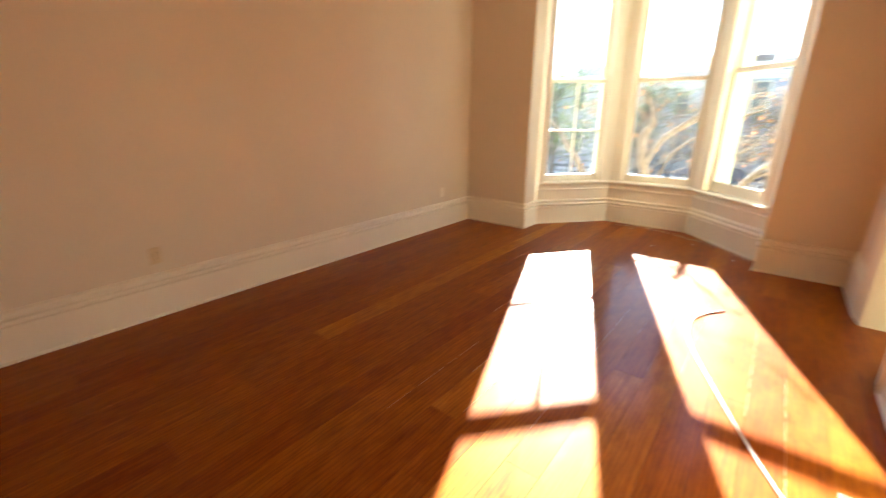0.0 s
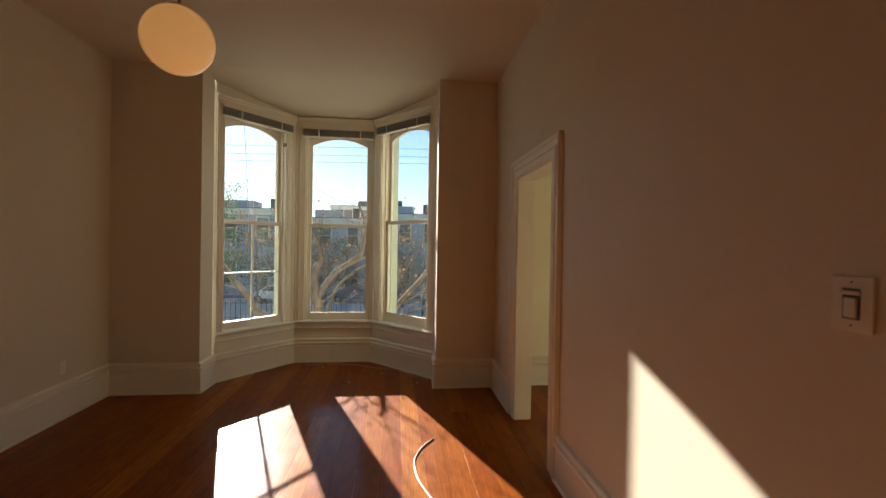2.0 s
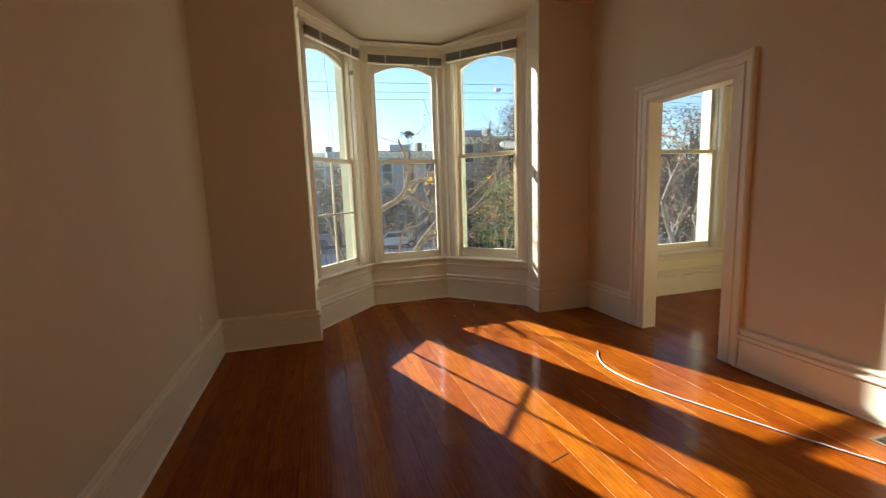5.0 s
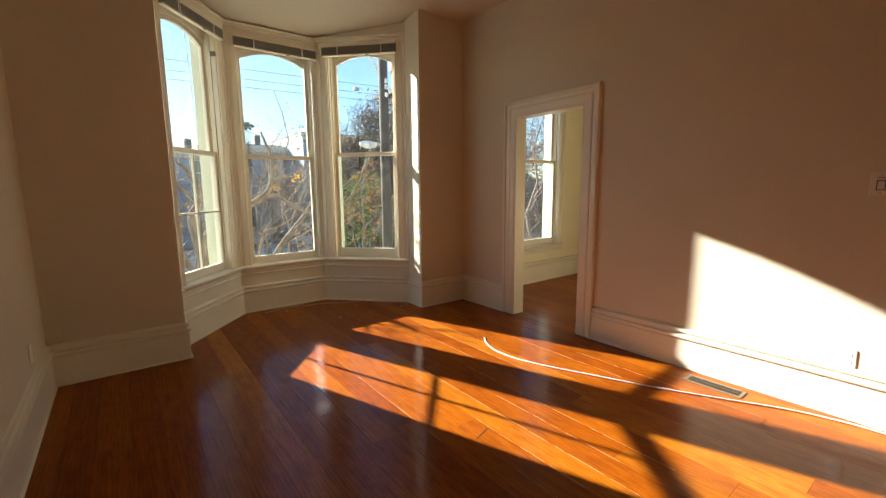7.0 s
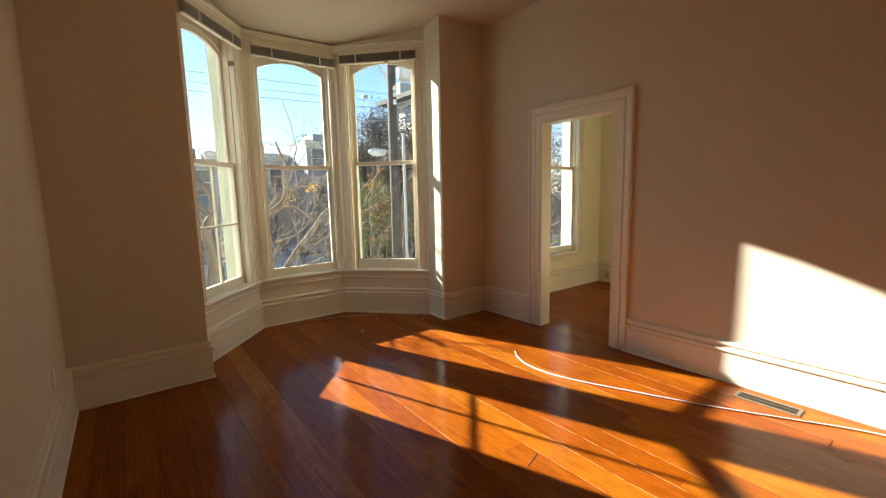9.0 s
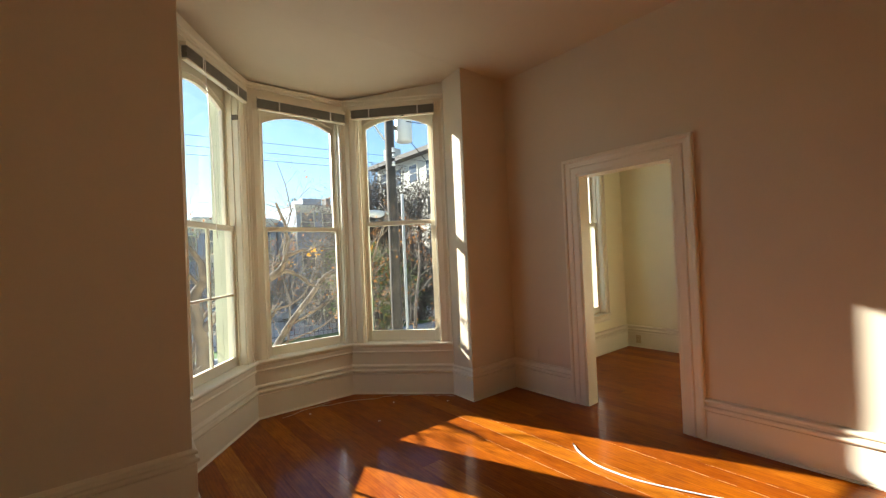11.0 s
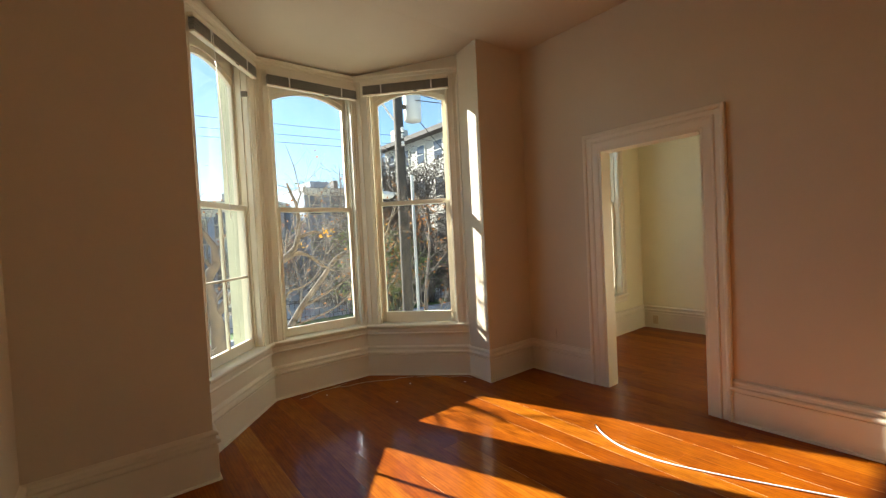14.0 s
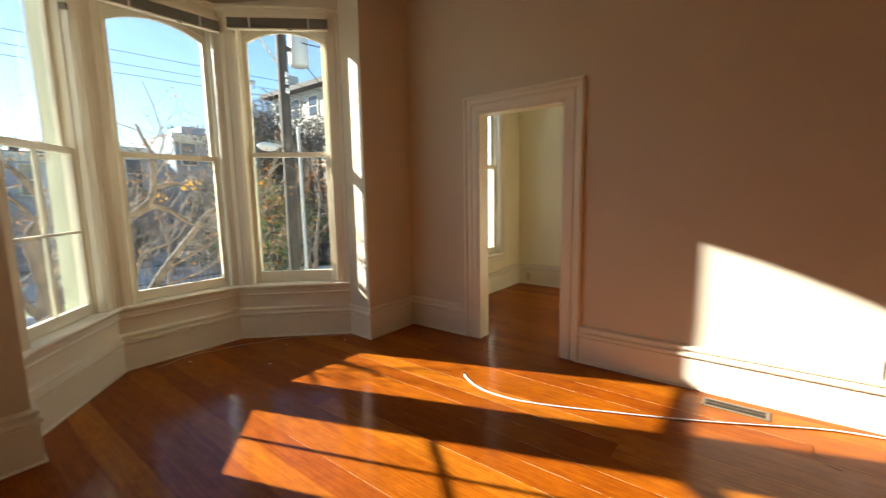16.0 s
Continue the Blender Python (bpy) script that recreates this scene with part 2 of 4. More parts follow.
structure("wall_north_2", boxed(BAY[5][0], EX, NY, NY + 0.278, 0, HIGH), WALL, "beige painted pier beside the bay", "wall")
OUT = offsets(BAY, THICK)
FACETS = []
SILL, HEAD = 0.505, 2.99
HALVES = (0.395, 0.405, 0.405)     # half widths of the bay's three window openings
GLASS_HALVES = (0.340, 0.350, 0.341)
SHIFTS = (-0.025, 0.044, 0.012)  # how far each window sits off the middle of its wall
SPLAYS = (0.045, 0.045, 0.0)      # the outer reveals widen outward
SASH_LIFTS = (-0.005, 0.0, 0.044)
LIFTS = (0.016, 0.0, 0.034)      # the side windows sit a little higher
for i in (1, 2, 3):
    a, b = Vector(BAY[i]), Vector(BAY[i + 1])
    e, mid = (b - a).normalized(), (a + b) / 2
    nrm = Vector((-e.y, e.x))
    FACETS.append((mid, e, nrm, (b - a).length / 2))
    p, q = mid + e * (SHIFTS[i - 1] - HALVES[i - 1]), mid + e * (SHIFTS[i - 1] + HALVES[i - 1])
    po, qo = p + nrm * THICK - e * SPLAYS[i - 1], q + nrm * THICK + e * SPLAYS[i - 1]
    oa, ob_ = OUT[i], OUT[i + 1]
    bm = bmesh.new()
    prism(bm, [tuple(a), tuple(p), tuple(po), oa], SILL - 0.02, HEAD + LIFTS[i - 1])
    prism(bm, [tuple(q), tuple(b), ob_, tuple(qo)], SILL - 0.02, HEAD + LIFTS[i - 1])
    prism(bm, [tuple(a), tuple(b), ob_, oa], 0, SILL - 0.02)
    prism(bm, [tuple(a), tuple(b), ob_, oa], HEAD + LIFTS[i - 1], HIGH)
    structure("wall_bay_%d" % i, bm, TRIM, "cream painted wall of the bay under and over its window", "wall")

# bedroom and hall beyond the doorways
WIN2 = (1.42, 0.062)             # middle of the bedroom window, face of its wall
bm = boxed(EX2, WIN2[0] - 0.52, WIN2[1], WIN2[1] + THICK, 0, HIGH)
box(bm, WIN2[0] + 0.52, FX + 0.1, WIN2[1], WIN2[1] + THICK, 0, HIGH)
box(bm, WIN2[0] - 0.52, WIN2[0] + 0.52, WIN2[1], WIN2[1] + THICK, 0, SILL - 0.02)
box(bm, WIN2[0] - 0.52, WIN2[0] + 0.52, WIN2[1], WIN2[1] + THICK, HEAD, HIGH)
structure("wall_bedroom_north", bm, WALL_2, "pale cream bedroom wall with a sash window", "wall")
structure("wall_bedroom_east", boxed(FX, FX + 0.1, -3.4, WIN2[1], 0, HIGH), WALL_2, "pale cream painted bedroom wall", "wall")
structure("wall_bedroom_south", boxed(EX2, FX + 0.1, -3.5, -3.4, 0, HIGH), WALL_2, "pale cream painted bedroom wall", "wall")
structure("wall_hall_east", boxed(1.35, 1.45, SY - 0.1, -3.5, 0, HIGH), WALL, "beige painted hall wall", "wall")
structure("wall_hall_south", boxed(EX2, 1.35, SY - 0.1, SY, 0, HIGH), WALL, "beige painted hall wall", "wall")

# ceilings
bm = boxed(WX, EX, SY, NY, HIGH, HIGH + 0.12)
low_ring, top_ring = [], []
for x, y in BAY:                 # over the bay it slopes down towards the windows
    low_ring.append(bm.verts.new((x, y, HIGH - 0.134 * (y - NY))))
    top_ring.append(bm.verts.new((x, y, HIGH + 0.12)))
bm.faces.new(low_ring), bm.faces.new(top_ring)
for i in range(6):
    bm.faces.new((low_ring[i], low_ring[(i + 1) % 6], top_ring[(i + 1) % 6], top_ring[i]))
structure("ceiling", bm, CEIL, "cream painted plaster ceiling", "ceiling")
structure("ceiling_bedroom", boxed(EX2, FX, -3.4, WIN2[1], HIGH, HIGH + 0.12), CEIL, "cream painted bedroom ceiling", "ceiling")
structure("ceiling_hall", boxed(EX2, 1.35, SY, -3.5, HIGH, HIGH + 0.12), CEIL, "cream painted hall ceiling", "ceiling")
# unseen slab added over ceilings and bay, keeps sky and sun from leaking in
bm = boxed(WX - 0.3, FX + 0.3, SY - 0.3, NY + 0.25, HIGH + 0.13, HIGH + 0.3)
prism(bm, [OUT[1], OUT[4], OUT[3], OUT[2]], HIGH + 0.13, HIGH + 0.3)
structure("roof_slab", bm, SUBFLOOR, "dark unseen slab added over the rooms to keep daylight out", "roof")

# baseboards: tall plinth with a moulded cap
BASE = [(0, 0), (-0.022, 0), (-0.022, 0.212), (-0.014, 0.216), (-0.014, 0.226), (-0.034, 0.230), (-0.037, 0.240), (-0.034, 0.250), (-0.016, 0.256), (-0.011, 0.270), (-0.026, 0.276), (-0.028, 0.288), (-0.022, 0.297), (-0.006, 0.302), (0, 0.306)]


def baseboard(name, pts, material=TRIM):
    ob = part(name, sweep(bmesh.new(), pts, BASE), material)
    bm = sweep(bmesh.new(), offsets(pts, -0.022), [(0, 0.0005), (-0.012, 0.0005), (-0.011, 0.008), (-0.006, 0.013), (0, 0.014)])
    part("shoe_moulding", bm, material, ob)
    return tagged(ob, "cream painted tall moulded baseboard", "baseboard", "", "structure")


CW = 0.146                       # width of the door casings
baseboard("baseboard_1", [(EX - 0.0, SY), (WX, SY), (WX, NY), *BAY, (EX, NY), (EX, DOOR[1] + CW)][1:])
baseboard("baseboard_2", [(EX, DOOR[0] - CW + 0.03), (EX, DOOR_2[1] + CW)])
baseboard("baseboard_3", [(EX2, DOOR[1] + 0.12), (EX2, WIN2[1]), (FX, WIN2[1]), (FX, -3.4)])
baseboard("baseboard_4", [(EX, DOOR_2[0] - CW), (EX, SY), (WX, SY)])


# door casings: stepped boards round the opening, lined jambs
def doorway(name, y0, y1, top, wide, label, both=True):
    d = thing(name, pose(0, 0, 0), label, "doorway", "", "structure")
    line = [(y1, 0.0), (y1, top), (y0, top), (y0, 0.0)]
    prof = [(0.0, 0.0), (0.0, 0.016), (0.004, 0.019), (0.055, 0.020), (0.062, 0.026), (0.07, 0.027), (0.078, 0.018), (0.110, 0.021), (0.115, 0.032), (0.126, 0.036), (0.138, 0.034), (wide - 0.002, 0.03), (wide, 0.0)]
    prof = [(-o, h) for o, h in prof]
    part("casing", sweep(bmesh.new(), line, prof, lambda a, b, h: (EX - h, a, b)), TRIM, d)
    if both:
        part("casing", sweep(bmesh.new(), line, prof, lambda a, b, h: (EX2 + h, a, b)), TRIM, d)
    jam = [(0, EX - 0.012), (0.0, EX2 + 0.012), (0.02, EX2 + 0.012), (0.02, EX - 0.012)]
    part("jamb", sweep(bmesh.new(), line, jam, lambda a, b, h: (h, a, b)), TRIM, d)
    return d


doorway("door_1", DOOR[0], DOOR[1], DOOR[2], CW, "cream painted open doorway into the bedroom")
doorway("door_2", DOOR_2[0], DOOR_2[1], DOOR_2[2], CW, "cream painted tall open doorway into the hall")


# ---- windows ----
def window(name, m, half, sides, glass_half, arched=True, muntins=False, label="", lift=0.0, sash_lift=0.0, splay=0.0):
    """A double-hung sash window in its own frame: u along the wall, v outward, z up; sides: how far the casing reaches to each side."""
    w = thing(name, m, label, "window", "", "structure")
    zs, zh, meet, low = SILL, HEAD + lift, 1.745 + sash_lift, 0.620 + sash_lift * 0.6
    # casing: fluted upright boards and a head
    for s, side in zip((-1, 1), sides):
        bm = bmesh.new()
        steps = [(half - 0.004, 0.012), (half + 0.012, 0.020), (half + 0.022, 0.014), ((half + side) / 2, 0.016), ((half + side) / 2 + 0.006, 0.024), (side - 0.022, 0.016), (side - 0.012, 0.028), (side - 0.003, 0.028)]
        ups = [(half - 0.004, 0.0)] + steps + [(side - 0.003, 0.0)]
        if side - half < 0.06:
            ups = [(half - 0.004, 0.0), (half - 0.004, 0.012), (half + 0.008, 0.018), (half + 0.014, 0.012), (side - 0.003, 0.014), (side - 0.003, 0.0)]
        prism(bm, [(s * u, -h) for u, h in ups], zs + 0.028, zh)
        part("casing", bm, TRIM, w)
    bm = bmesh.new()
    tp = zh + 0.108 - 0.9 * lift
    hd = [(0.0, zh - 0.004), (0.014, zh - 0.004), (0.016, tp - 0.053), (0.028, tp - 0.046), (0.030, tp - 0.023), (0.042, tp - 0.014), (0.042, tp), (0.0, tp)]
    ends = [(sides[1] - 0.002, 0), (-sides[0] + 0.002, 0)]
    sweep(bm, ends, hd)
    part("head_casing", bm, TRIM, w)
    # stool with rounded nose, apron under it
    st = [(-0.10, zs), (0.045, zs), (0.052, zs + 0.006), (0.054, zs + 0.015), (0.050, zs + 0.024), (0.043, zs + 0.028), (-0.10, zs + 0.028)]
    part("window_sill", sweep(bmesh.new(), ends, st), TRIM, w)
    ap = [(0.0, zs - 0.078), (0.022, zs - 0.078), (0.026, zs - 0.070), (0.022, zs - 0.062), (0.014, zs - 0.058), (0.014, zs - 0.022), (0.030, zs - 0.012), (0.034, zs - 0.0005), (0.0, zs - 0.0005)]
    part("apron", sweep(bmesh.new(), ends, ap), TRIM, w)
    # jambs with stop and parting beads
    bm = bmesh.new()
    for s in (-1, 1):
        lo, hi = sorted((s * (half - 0.014), s * half))
        box(bm, lo, hi, 0.0, 0.156 if splay else THICK - 0.005, zs + 0.028, zh)
        for v0, v1, deep in ((0.05, 0.064, 0.026), (0.105, 0.113, 0.022)):
            lo, hi = sorted((s * (half - deep), s * (half - 0.0135)))
            box(bm, lo, hi, v0, v1, zs + 0.028, zh - 0.014)
    box(bm, -half, half, 0.0, THICK - 0.005, zh - 0.014, zh)
    box(bm, -half + 0.014, half - 0.014, 0.05, 0.064, zh - 0.03, zh - 0.0135)
    part("window_frame", bm, TRIM, w)
    bm = bmesh.new()
    box(bm, -half - 0.02, half + 0.02, 0.10, THICK + 0.05, zs - 0.03, zs - 0.001)
    for s in (-1, 1):
        lo, hi = sorted((s * (half - 0.014 + splay), s * (half + 0.05 + splay)))
        box(bm, lo, hi, THICK + 0.002, THICK + 0.065, zs, zh + 0.05)
        lo, hi = sorted((s * (half - 0.026 + splay), s * (half - 0.0145 + splay)))
        box(bm, lo, hi, 0.158, THICK - 0.006, zs + 0.028, zh - 0.016)
    part("outer_trim", bm, OUTSIDE_PAINT, w, "pale green painted outer trim")
    g, so = glass_half, half - 0.016
    # lower sash
    v0, v1 = 0.067, 0.103
    bm = bmesh.new()
    for s in (-1, 1):
        lo, hi = sorted((s * g, s * so))
        box(bm, lo, hi, v0, v1, zs + 0.03, meet + 0.02, 0.003)
    box(bm, -g, g, v0 + 0.001, v1 - 0.001, zs + 0.03, low, 0.003)
    box(bm, -g, g, v0 - 0.004, v1, meet - 0.024, meet + 0.02, 0.003)
    if muntins:
        box(bm, -0.009, 0.009, v0 + 0.004, v1 - 0.006, low - 0.001, meet - 0.023, 0.002)
        box(bm, -g, g, v0 + 0.004, v1 - 0.006, 1.152 + sash_lift, 1.170 + sash_lift, 0.002)
    sash = part("lower_sash", bm, TRIM, w)
    pane = part("pane", boxed(-g - 0.005, g + 0.005, 0.084, 0.087, low - 0.005, meet - 0.02), GLASS, sash)
    pane.visible_shadow = False
    # upper sash with the arched head
    v0, v1 = 0.115, 0.151
    top, spring = zh - 0.016, 2.782 + sash_lift
    apex = (2.874 if arched else 2.90) + sash_lift
    bm = bmesh.new()
    for s in (-1, 1):
        lo, hi = sorted((s * g, s * so))
        box(bm, lo, hi, v0, v1, meet - 0.02, top, 0.003)
    box(bm, -g, g, v0 + 0.001, v1 - 0.001, meet - 0.022, meet + 0.022, 0.003)
    k = 20
    arc = []
    for i in range(k + 1):
        x = -1 + 2 * i / k
        arc.append((g * x, spring + (apex - spring) * (1 - x * x) if arched else apex))
    for (x0, z0), (x1, z1) in zip(arc, arc[1:]):
        vs = [bm.verts.new((x, v, z)) for v in (v0 + 0.001, v1 - 0.001) for x, z in ((x0, z0), (x1, z1), (x1, top), (x0, top))]
        for q in ((0, 1, 2, 3), (7, 6, 5, 4), (0, 4, 5, 1)):
            bm.faces.new([vs[j] for j in q])
    sash = part("upper_sash", bm, TRIM, w)
    if arched:
        line = [(x * 1.06, z + 0.045) for x, z in arc]
        part("arch_bead", sweep(bmesh.new(), line, [(0, -v0 - 0.002), (0, -v0 + 0.009), (0.012, -v0 + 0.009), (0.012, -v0 - 0.002)], lambda a, b, h: (a, -h, b)), TRIM, sash)
    pane = part("pane", boxed(-g - 0.005, g + 0.005, 0.131, 0.134, meet + 0.018, apex + 0.01), GLASS, sash)
    pane.visible_shadow = False
    return w


def facet_pose(i):
    mid, e, nrm, half = FACETS[i]
    m = Matrix.Identity(4)
    m[0][0], m[1][0], m[0][1], m[1][1] = e.x, e.y, nrm.x, nrm.y
    m[0][3], m[1][3] = mid.x + e.x * SHIFTS[i], mid.y + e.y * SHIFTS[i]
    return m


for i in range(3):
    window("window_%d" % (i + 1), facet_pose(i), HALVES[i], (FACETS[i][3] + SHIFTS[i], FACETS[i][3] - SHIFTS[i]), GLASS_HALVES[i], True, i == 0,
           "cream painted arched sash window of the bay" + (", its lower sash in four panes" if i == 0 else ""), LIFTS[i], SASH_LIFTS[i], SPLAYS[i])
window("window_4", pose(WIN2[0], WIN2[1], 0), 0.52, (0.605, 0.605), 0.46, False, False, "cream painted tall sash window of the bedroom")


# ---- floor planks ----
def floor_plank(bm_w, length):
    bm = bmesh.new()
    b = 0.0006
    w = bm_w / 2 - 0.0006
    lo = [bm.verts.new((sx * w, sy * length, -0.02)) for sx, sy in ((-1, 0), (1, 0), (1, 1), (-1, 1))]
    md = [bm.verts.new((sx * w, sy * length, -b)) for sx, sy in ((-1, 0), (1, 0), (1, 1), (-1, 1))]
    hi = [bm.verts.new((sx * (w - 0.0001), 0.0001 if sy == 0 else length - 0.0001, 0.0)) for sx, sy in ((-1, 0), (1, 0), (1, 1), (-1, 1))]
    for p, q in ((lo, md), (md, hi)):
        for i in range(4):
            bm.faces.new((p[i], p[(i + 1) % 4], q[(i + 1) % 4], q[i]))
    bm.faces.new(hi)
    me = bpy.data.meshes.new("plank")
    bm.to_mesh(me)
    bm.free()
    me.materials.append(FLOOR)
    return me


def bay_edge(x):
    """How far north the floor goes at x."""
    for (x0, y0), (x1, y1) in zip(BAY[1:], BAY[2:5]):
        if x0 <= x <= x1:
            return y0 + (y1 - y0) * (x - x0) / (x1 - x0)
    return NY


def lay_planks(parent, x0, x1, south, north):
    rng = random.Random(7)
    wide = 0.150
    x = x0
    meshes = {}
    while x < x1 - 0.01:
        w = min(wide, x1 - x)
        end = max(north(x + 0.01), north(x + w - 0.01)) + 0.08
        y = south - rng.uniform(0, 2.0)
        while y < end - 0.02:
            length = rng.choice((2.6, 3.4, 4.2, 5.0))
            y1 = min(y + length, end)
            if end - y1 < 0.4:
                y1 = end
            ys = max(y, south)
            if y1 > ys + 0.02:
                key = (round(w, 3), round(y1 - ys, 2))
                if key not in meshes:
                    meshes[key] = floor_plank(w, y1 - ys - 0.001)
                p = new("plank", meshes[key])
                p.location = (x + w / 2, ys, 0)
                p.parent = parent
            y = y1
        x += w


# ---- fixtures of the front room ----
def outlet(m, label, material, duplex=True, group="wall outlets"):
    """Origin on the wall, x along it, y into the room."""
    o = thing("wall_outlet", m, label, "outlet", group)
    part("cover_plate", box(bmesh.new(), -0.035, 0.035, 0.0, 0.006, -0.0575, 0.0575, 0.0025), material, o)
    if duplex:
        for z in (-0.021, 0.021):
            r = part("receptacle", box(bmesh.new(), -0.0165, 0.0165, 0.005, 0.008, z - 0.014, z + 0.014, 0.003), material, o)
            bm = bmesh.new()
            for x in (-0.006, 0.006):
                box(bm, x - 0.001, x + 0.001, 0.0075, 0.0085, z - 0.002, z + 0.007)
            box(bm, -0.002, 0.002, 0.0075, 0.0085, z - 0.010, z - 0.006)
            part("slots", bm, DARK_SLOT, r)
    part("screw", box(bmesh.new(), -0.0025, 0.0025, 0.005, 0.0075, -0.0025, 0.0025, 0.001), METAL, o)
    return o



def on(x, y, z, turn):
    return pose(x, y, z, 0, 0, turn)


outlet(on(EX, -3.488, 0.362, 90), "white plastic duplex outlet above the baseboard", WHITE_PLASTIC)
outlet(on(EX, -0.262, 0.394, 90), "beige painted blank outlet plate near the corner", WALL, False)
outlet(on(WX, -3.66, 0.425, -90), "ivory duplex outlet on the beige wall", IVORY_PLASTIC)
outlet(on(WX, -0.55, 0.43, -90), "cream painted blank outlet plate", TRIM, False)
outlet(on(FX - 0.022, -0.115, 0.115, 90), "aged ivory outlet set in the bedroom baseboard", IVORY_PLASTIC)

sw = thing("dimmer_switch", on(EX, -3.525, 1.377, 90), "ivory plastic slide dimmer switch in a wide plate", "light switch")
PLATE = plain("plate_plastic", (0.74, 0.68, 0.58), 0.4, 0, 0.03)
part("cover_plate", box(bmesh.new(), -0.045, 0.045, 0.0, 0.008, -0.064, 0.064, 0.003), PLATE, sw)
# flat dark face: the shade round the rocker is put into its colour
part("recess", boxed(-0.019, 0.019, 0.0075, 0.0086, -0.036, 0.036), plain("shaded_plastic", (0.13, 0.10, 0.075), 0.5), sw)
part("rocker", box(bmesh.new(), -0.0135, 0.0135, 0.008, 0.014, -0.031, 0.014, 0.002), PLATE, sw)
part("slider", box(bmesh.new(), -0.022, 0.022, 0.008, 0.016, 0.021, 0.031, 0.002), PLATE, sw)
for z in (-0.050, 0.050):
    part("screw", box(bmesh.new(), -0.0025, 0.0025, 0.007, 0.0092, z - 0.0025, z + 0.0025, 0.001), METAL, sw)

# floor register
vent = thing("floor_register", pose(-0.152, -2.87, 0.0), "brown metal floor register beside the baseboard", "floor vent")
bm = bmesh.new()
hx, hy = 0.062, 0.178
box(bm, -hx, hx, -hy, -hy + 0.02, 0.0, 0.006, 0.002)
box(bm, -hx, hx, hy - 0.02, hy, 0.0, 0.006, 0.002)
box(bm, -hx, -hx + 0.02, -hy + 0.02, hy - 0.02, 0.0, 0.006, 0.002)
box(bm, hx - 0.02, hx, -hy + 0.02, hy - 0.02, 0.0, 0.006, 0.002)
part("frame", bm, plain("tan_metal", (0.17, 0.125, 0.08), 0.45, 0.1), vent)
part("backing", boxed(-hx + 0.019, hx - 0.019, -hy + 0.019, hy - 0.019, 0.0005, 0.0015), DARK_SLOT, vent)
slat_mesh = None
for i in range(22):
    y = -hy + 0.026 + i * (2 * hy - 0.052) / 21
    if slat_mesh is None:
        first = part("slat", boxed(-hx + 0.019, hx - 0.019, -0.002, 0.002, 0.001, 0.0045), plain("dark_tan_metal", (0.07, 0.052, 0.036), 0.5, 0.1), vent)
        slat_mesh, s = first.data, first
    else:
        s = new("slat", slat_mesh)
        s.parent = vent
    s.location = (0, y, 0)
part("centre_bar", boxed(-0.003, 0.003, -hy + 0.019, hy - 0.019, 0.0046, 0.0058), METAL, vent)

# white cable along the floor to the hall doorway
CABLE = [(-0.744, -1.19), (-0.80, -1.26), (-0.862, -1.39), (-0.885, -1.52), (-0.868, -1.72), (-0.785, -1.97), (-0.665, -2.25), (-0.55, -2.51), (-0.43, -2.76), (-0.285, -3.03), (-0.16, -3.26), (-0.09, -3.45), (-0.052, -3.70), (-0.05, -4.4), (-0.06, -5.2)]


def smooth_line(pts, n=6):
    out = []
    P = [Vector(p) for p in pts]
    for i in range(len(P) - 1):
        a, b, c, d = P[max(i - 1, 0)], P[i], P[i + 1], P[min(i + 2, len(P) - 1)]
        for k in range(n):
            t = k / n
            out.append(0.5 * ((2 * b) + (c - a) * t + (2 * a - 5 * b + 4 * c - d) * t * t + (3 * b - a - 3 * c + d) * t ** 3))
    return out + [P[-1]]


cable = thing("cable", pose(0, 0, 0), "white coaxial cable lying loose on the floor", "cable")
line = smooth_line([(x, y, 0.0055) for x, y in CABLE])
part("sheath", tube(bmesh.new(), line, 0.0052, 8), WHITE_PLASTIC, cable, smooth=True)
d = (line[0] - line[1]).normalized()
part("connector", tube(bmesh.new(), [line[0] + d * 0.001, line[0] + d * 0.03], 0.0048, 8), DARK_SLOT, cable, "black connector")

# thin loose wires and crumbs by the bay's baseboard
wire_mat = plain("pale_wire", (0.62, 0.55, 0.45), 0.5)
rng = random.Random(3)
for a, b, k in (((-2.10, 0.965), (-1.62, 1.03), 7), ((-1.75, 1.02), (-1.05, 0.72), 8), ((-1.02, 0.68), (-0.66, 0.28), 6)):
    pts = []
    for i in range(k):
        t = i / (k - 1)
        pts.append((a[0] + (b[0] - a[0]) * t + rng.uniform(-0.035, 0.02), a[1] + (b[1] - a[1]) * t + rng.uniform(-0.05, 0.0), 0.0025 + rng.uniform(0, 0.004)))
    w = part("loose_wire", tube(bmesh.new(), smooth_line(pts, 4), 0.0018, 5), wire_mat)
    tagged(w, "thin pale wire lying along the bay baseboard", "wire", "loose wires")
for x, y in ((-1.90, 0.86), (-1.18, 0.55), (-0.78, 0.20), (-1.52, 0.25)):
    c = part("paint_chip", box(bmesh.new(), -0.010, 0.008, -0.005, 0.006, 0.0, 0.003, 0.001), WHITE_PLASTIC)
    c.matrix_world = pose(x, y, 0.0, 0, 0, rng.uniform(0, 180))
    tagged(c, "small white paint chip on the floor", "debris", "paint chips")
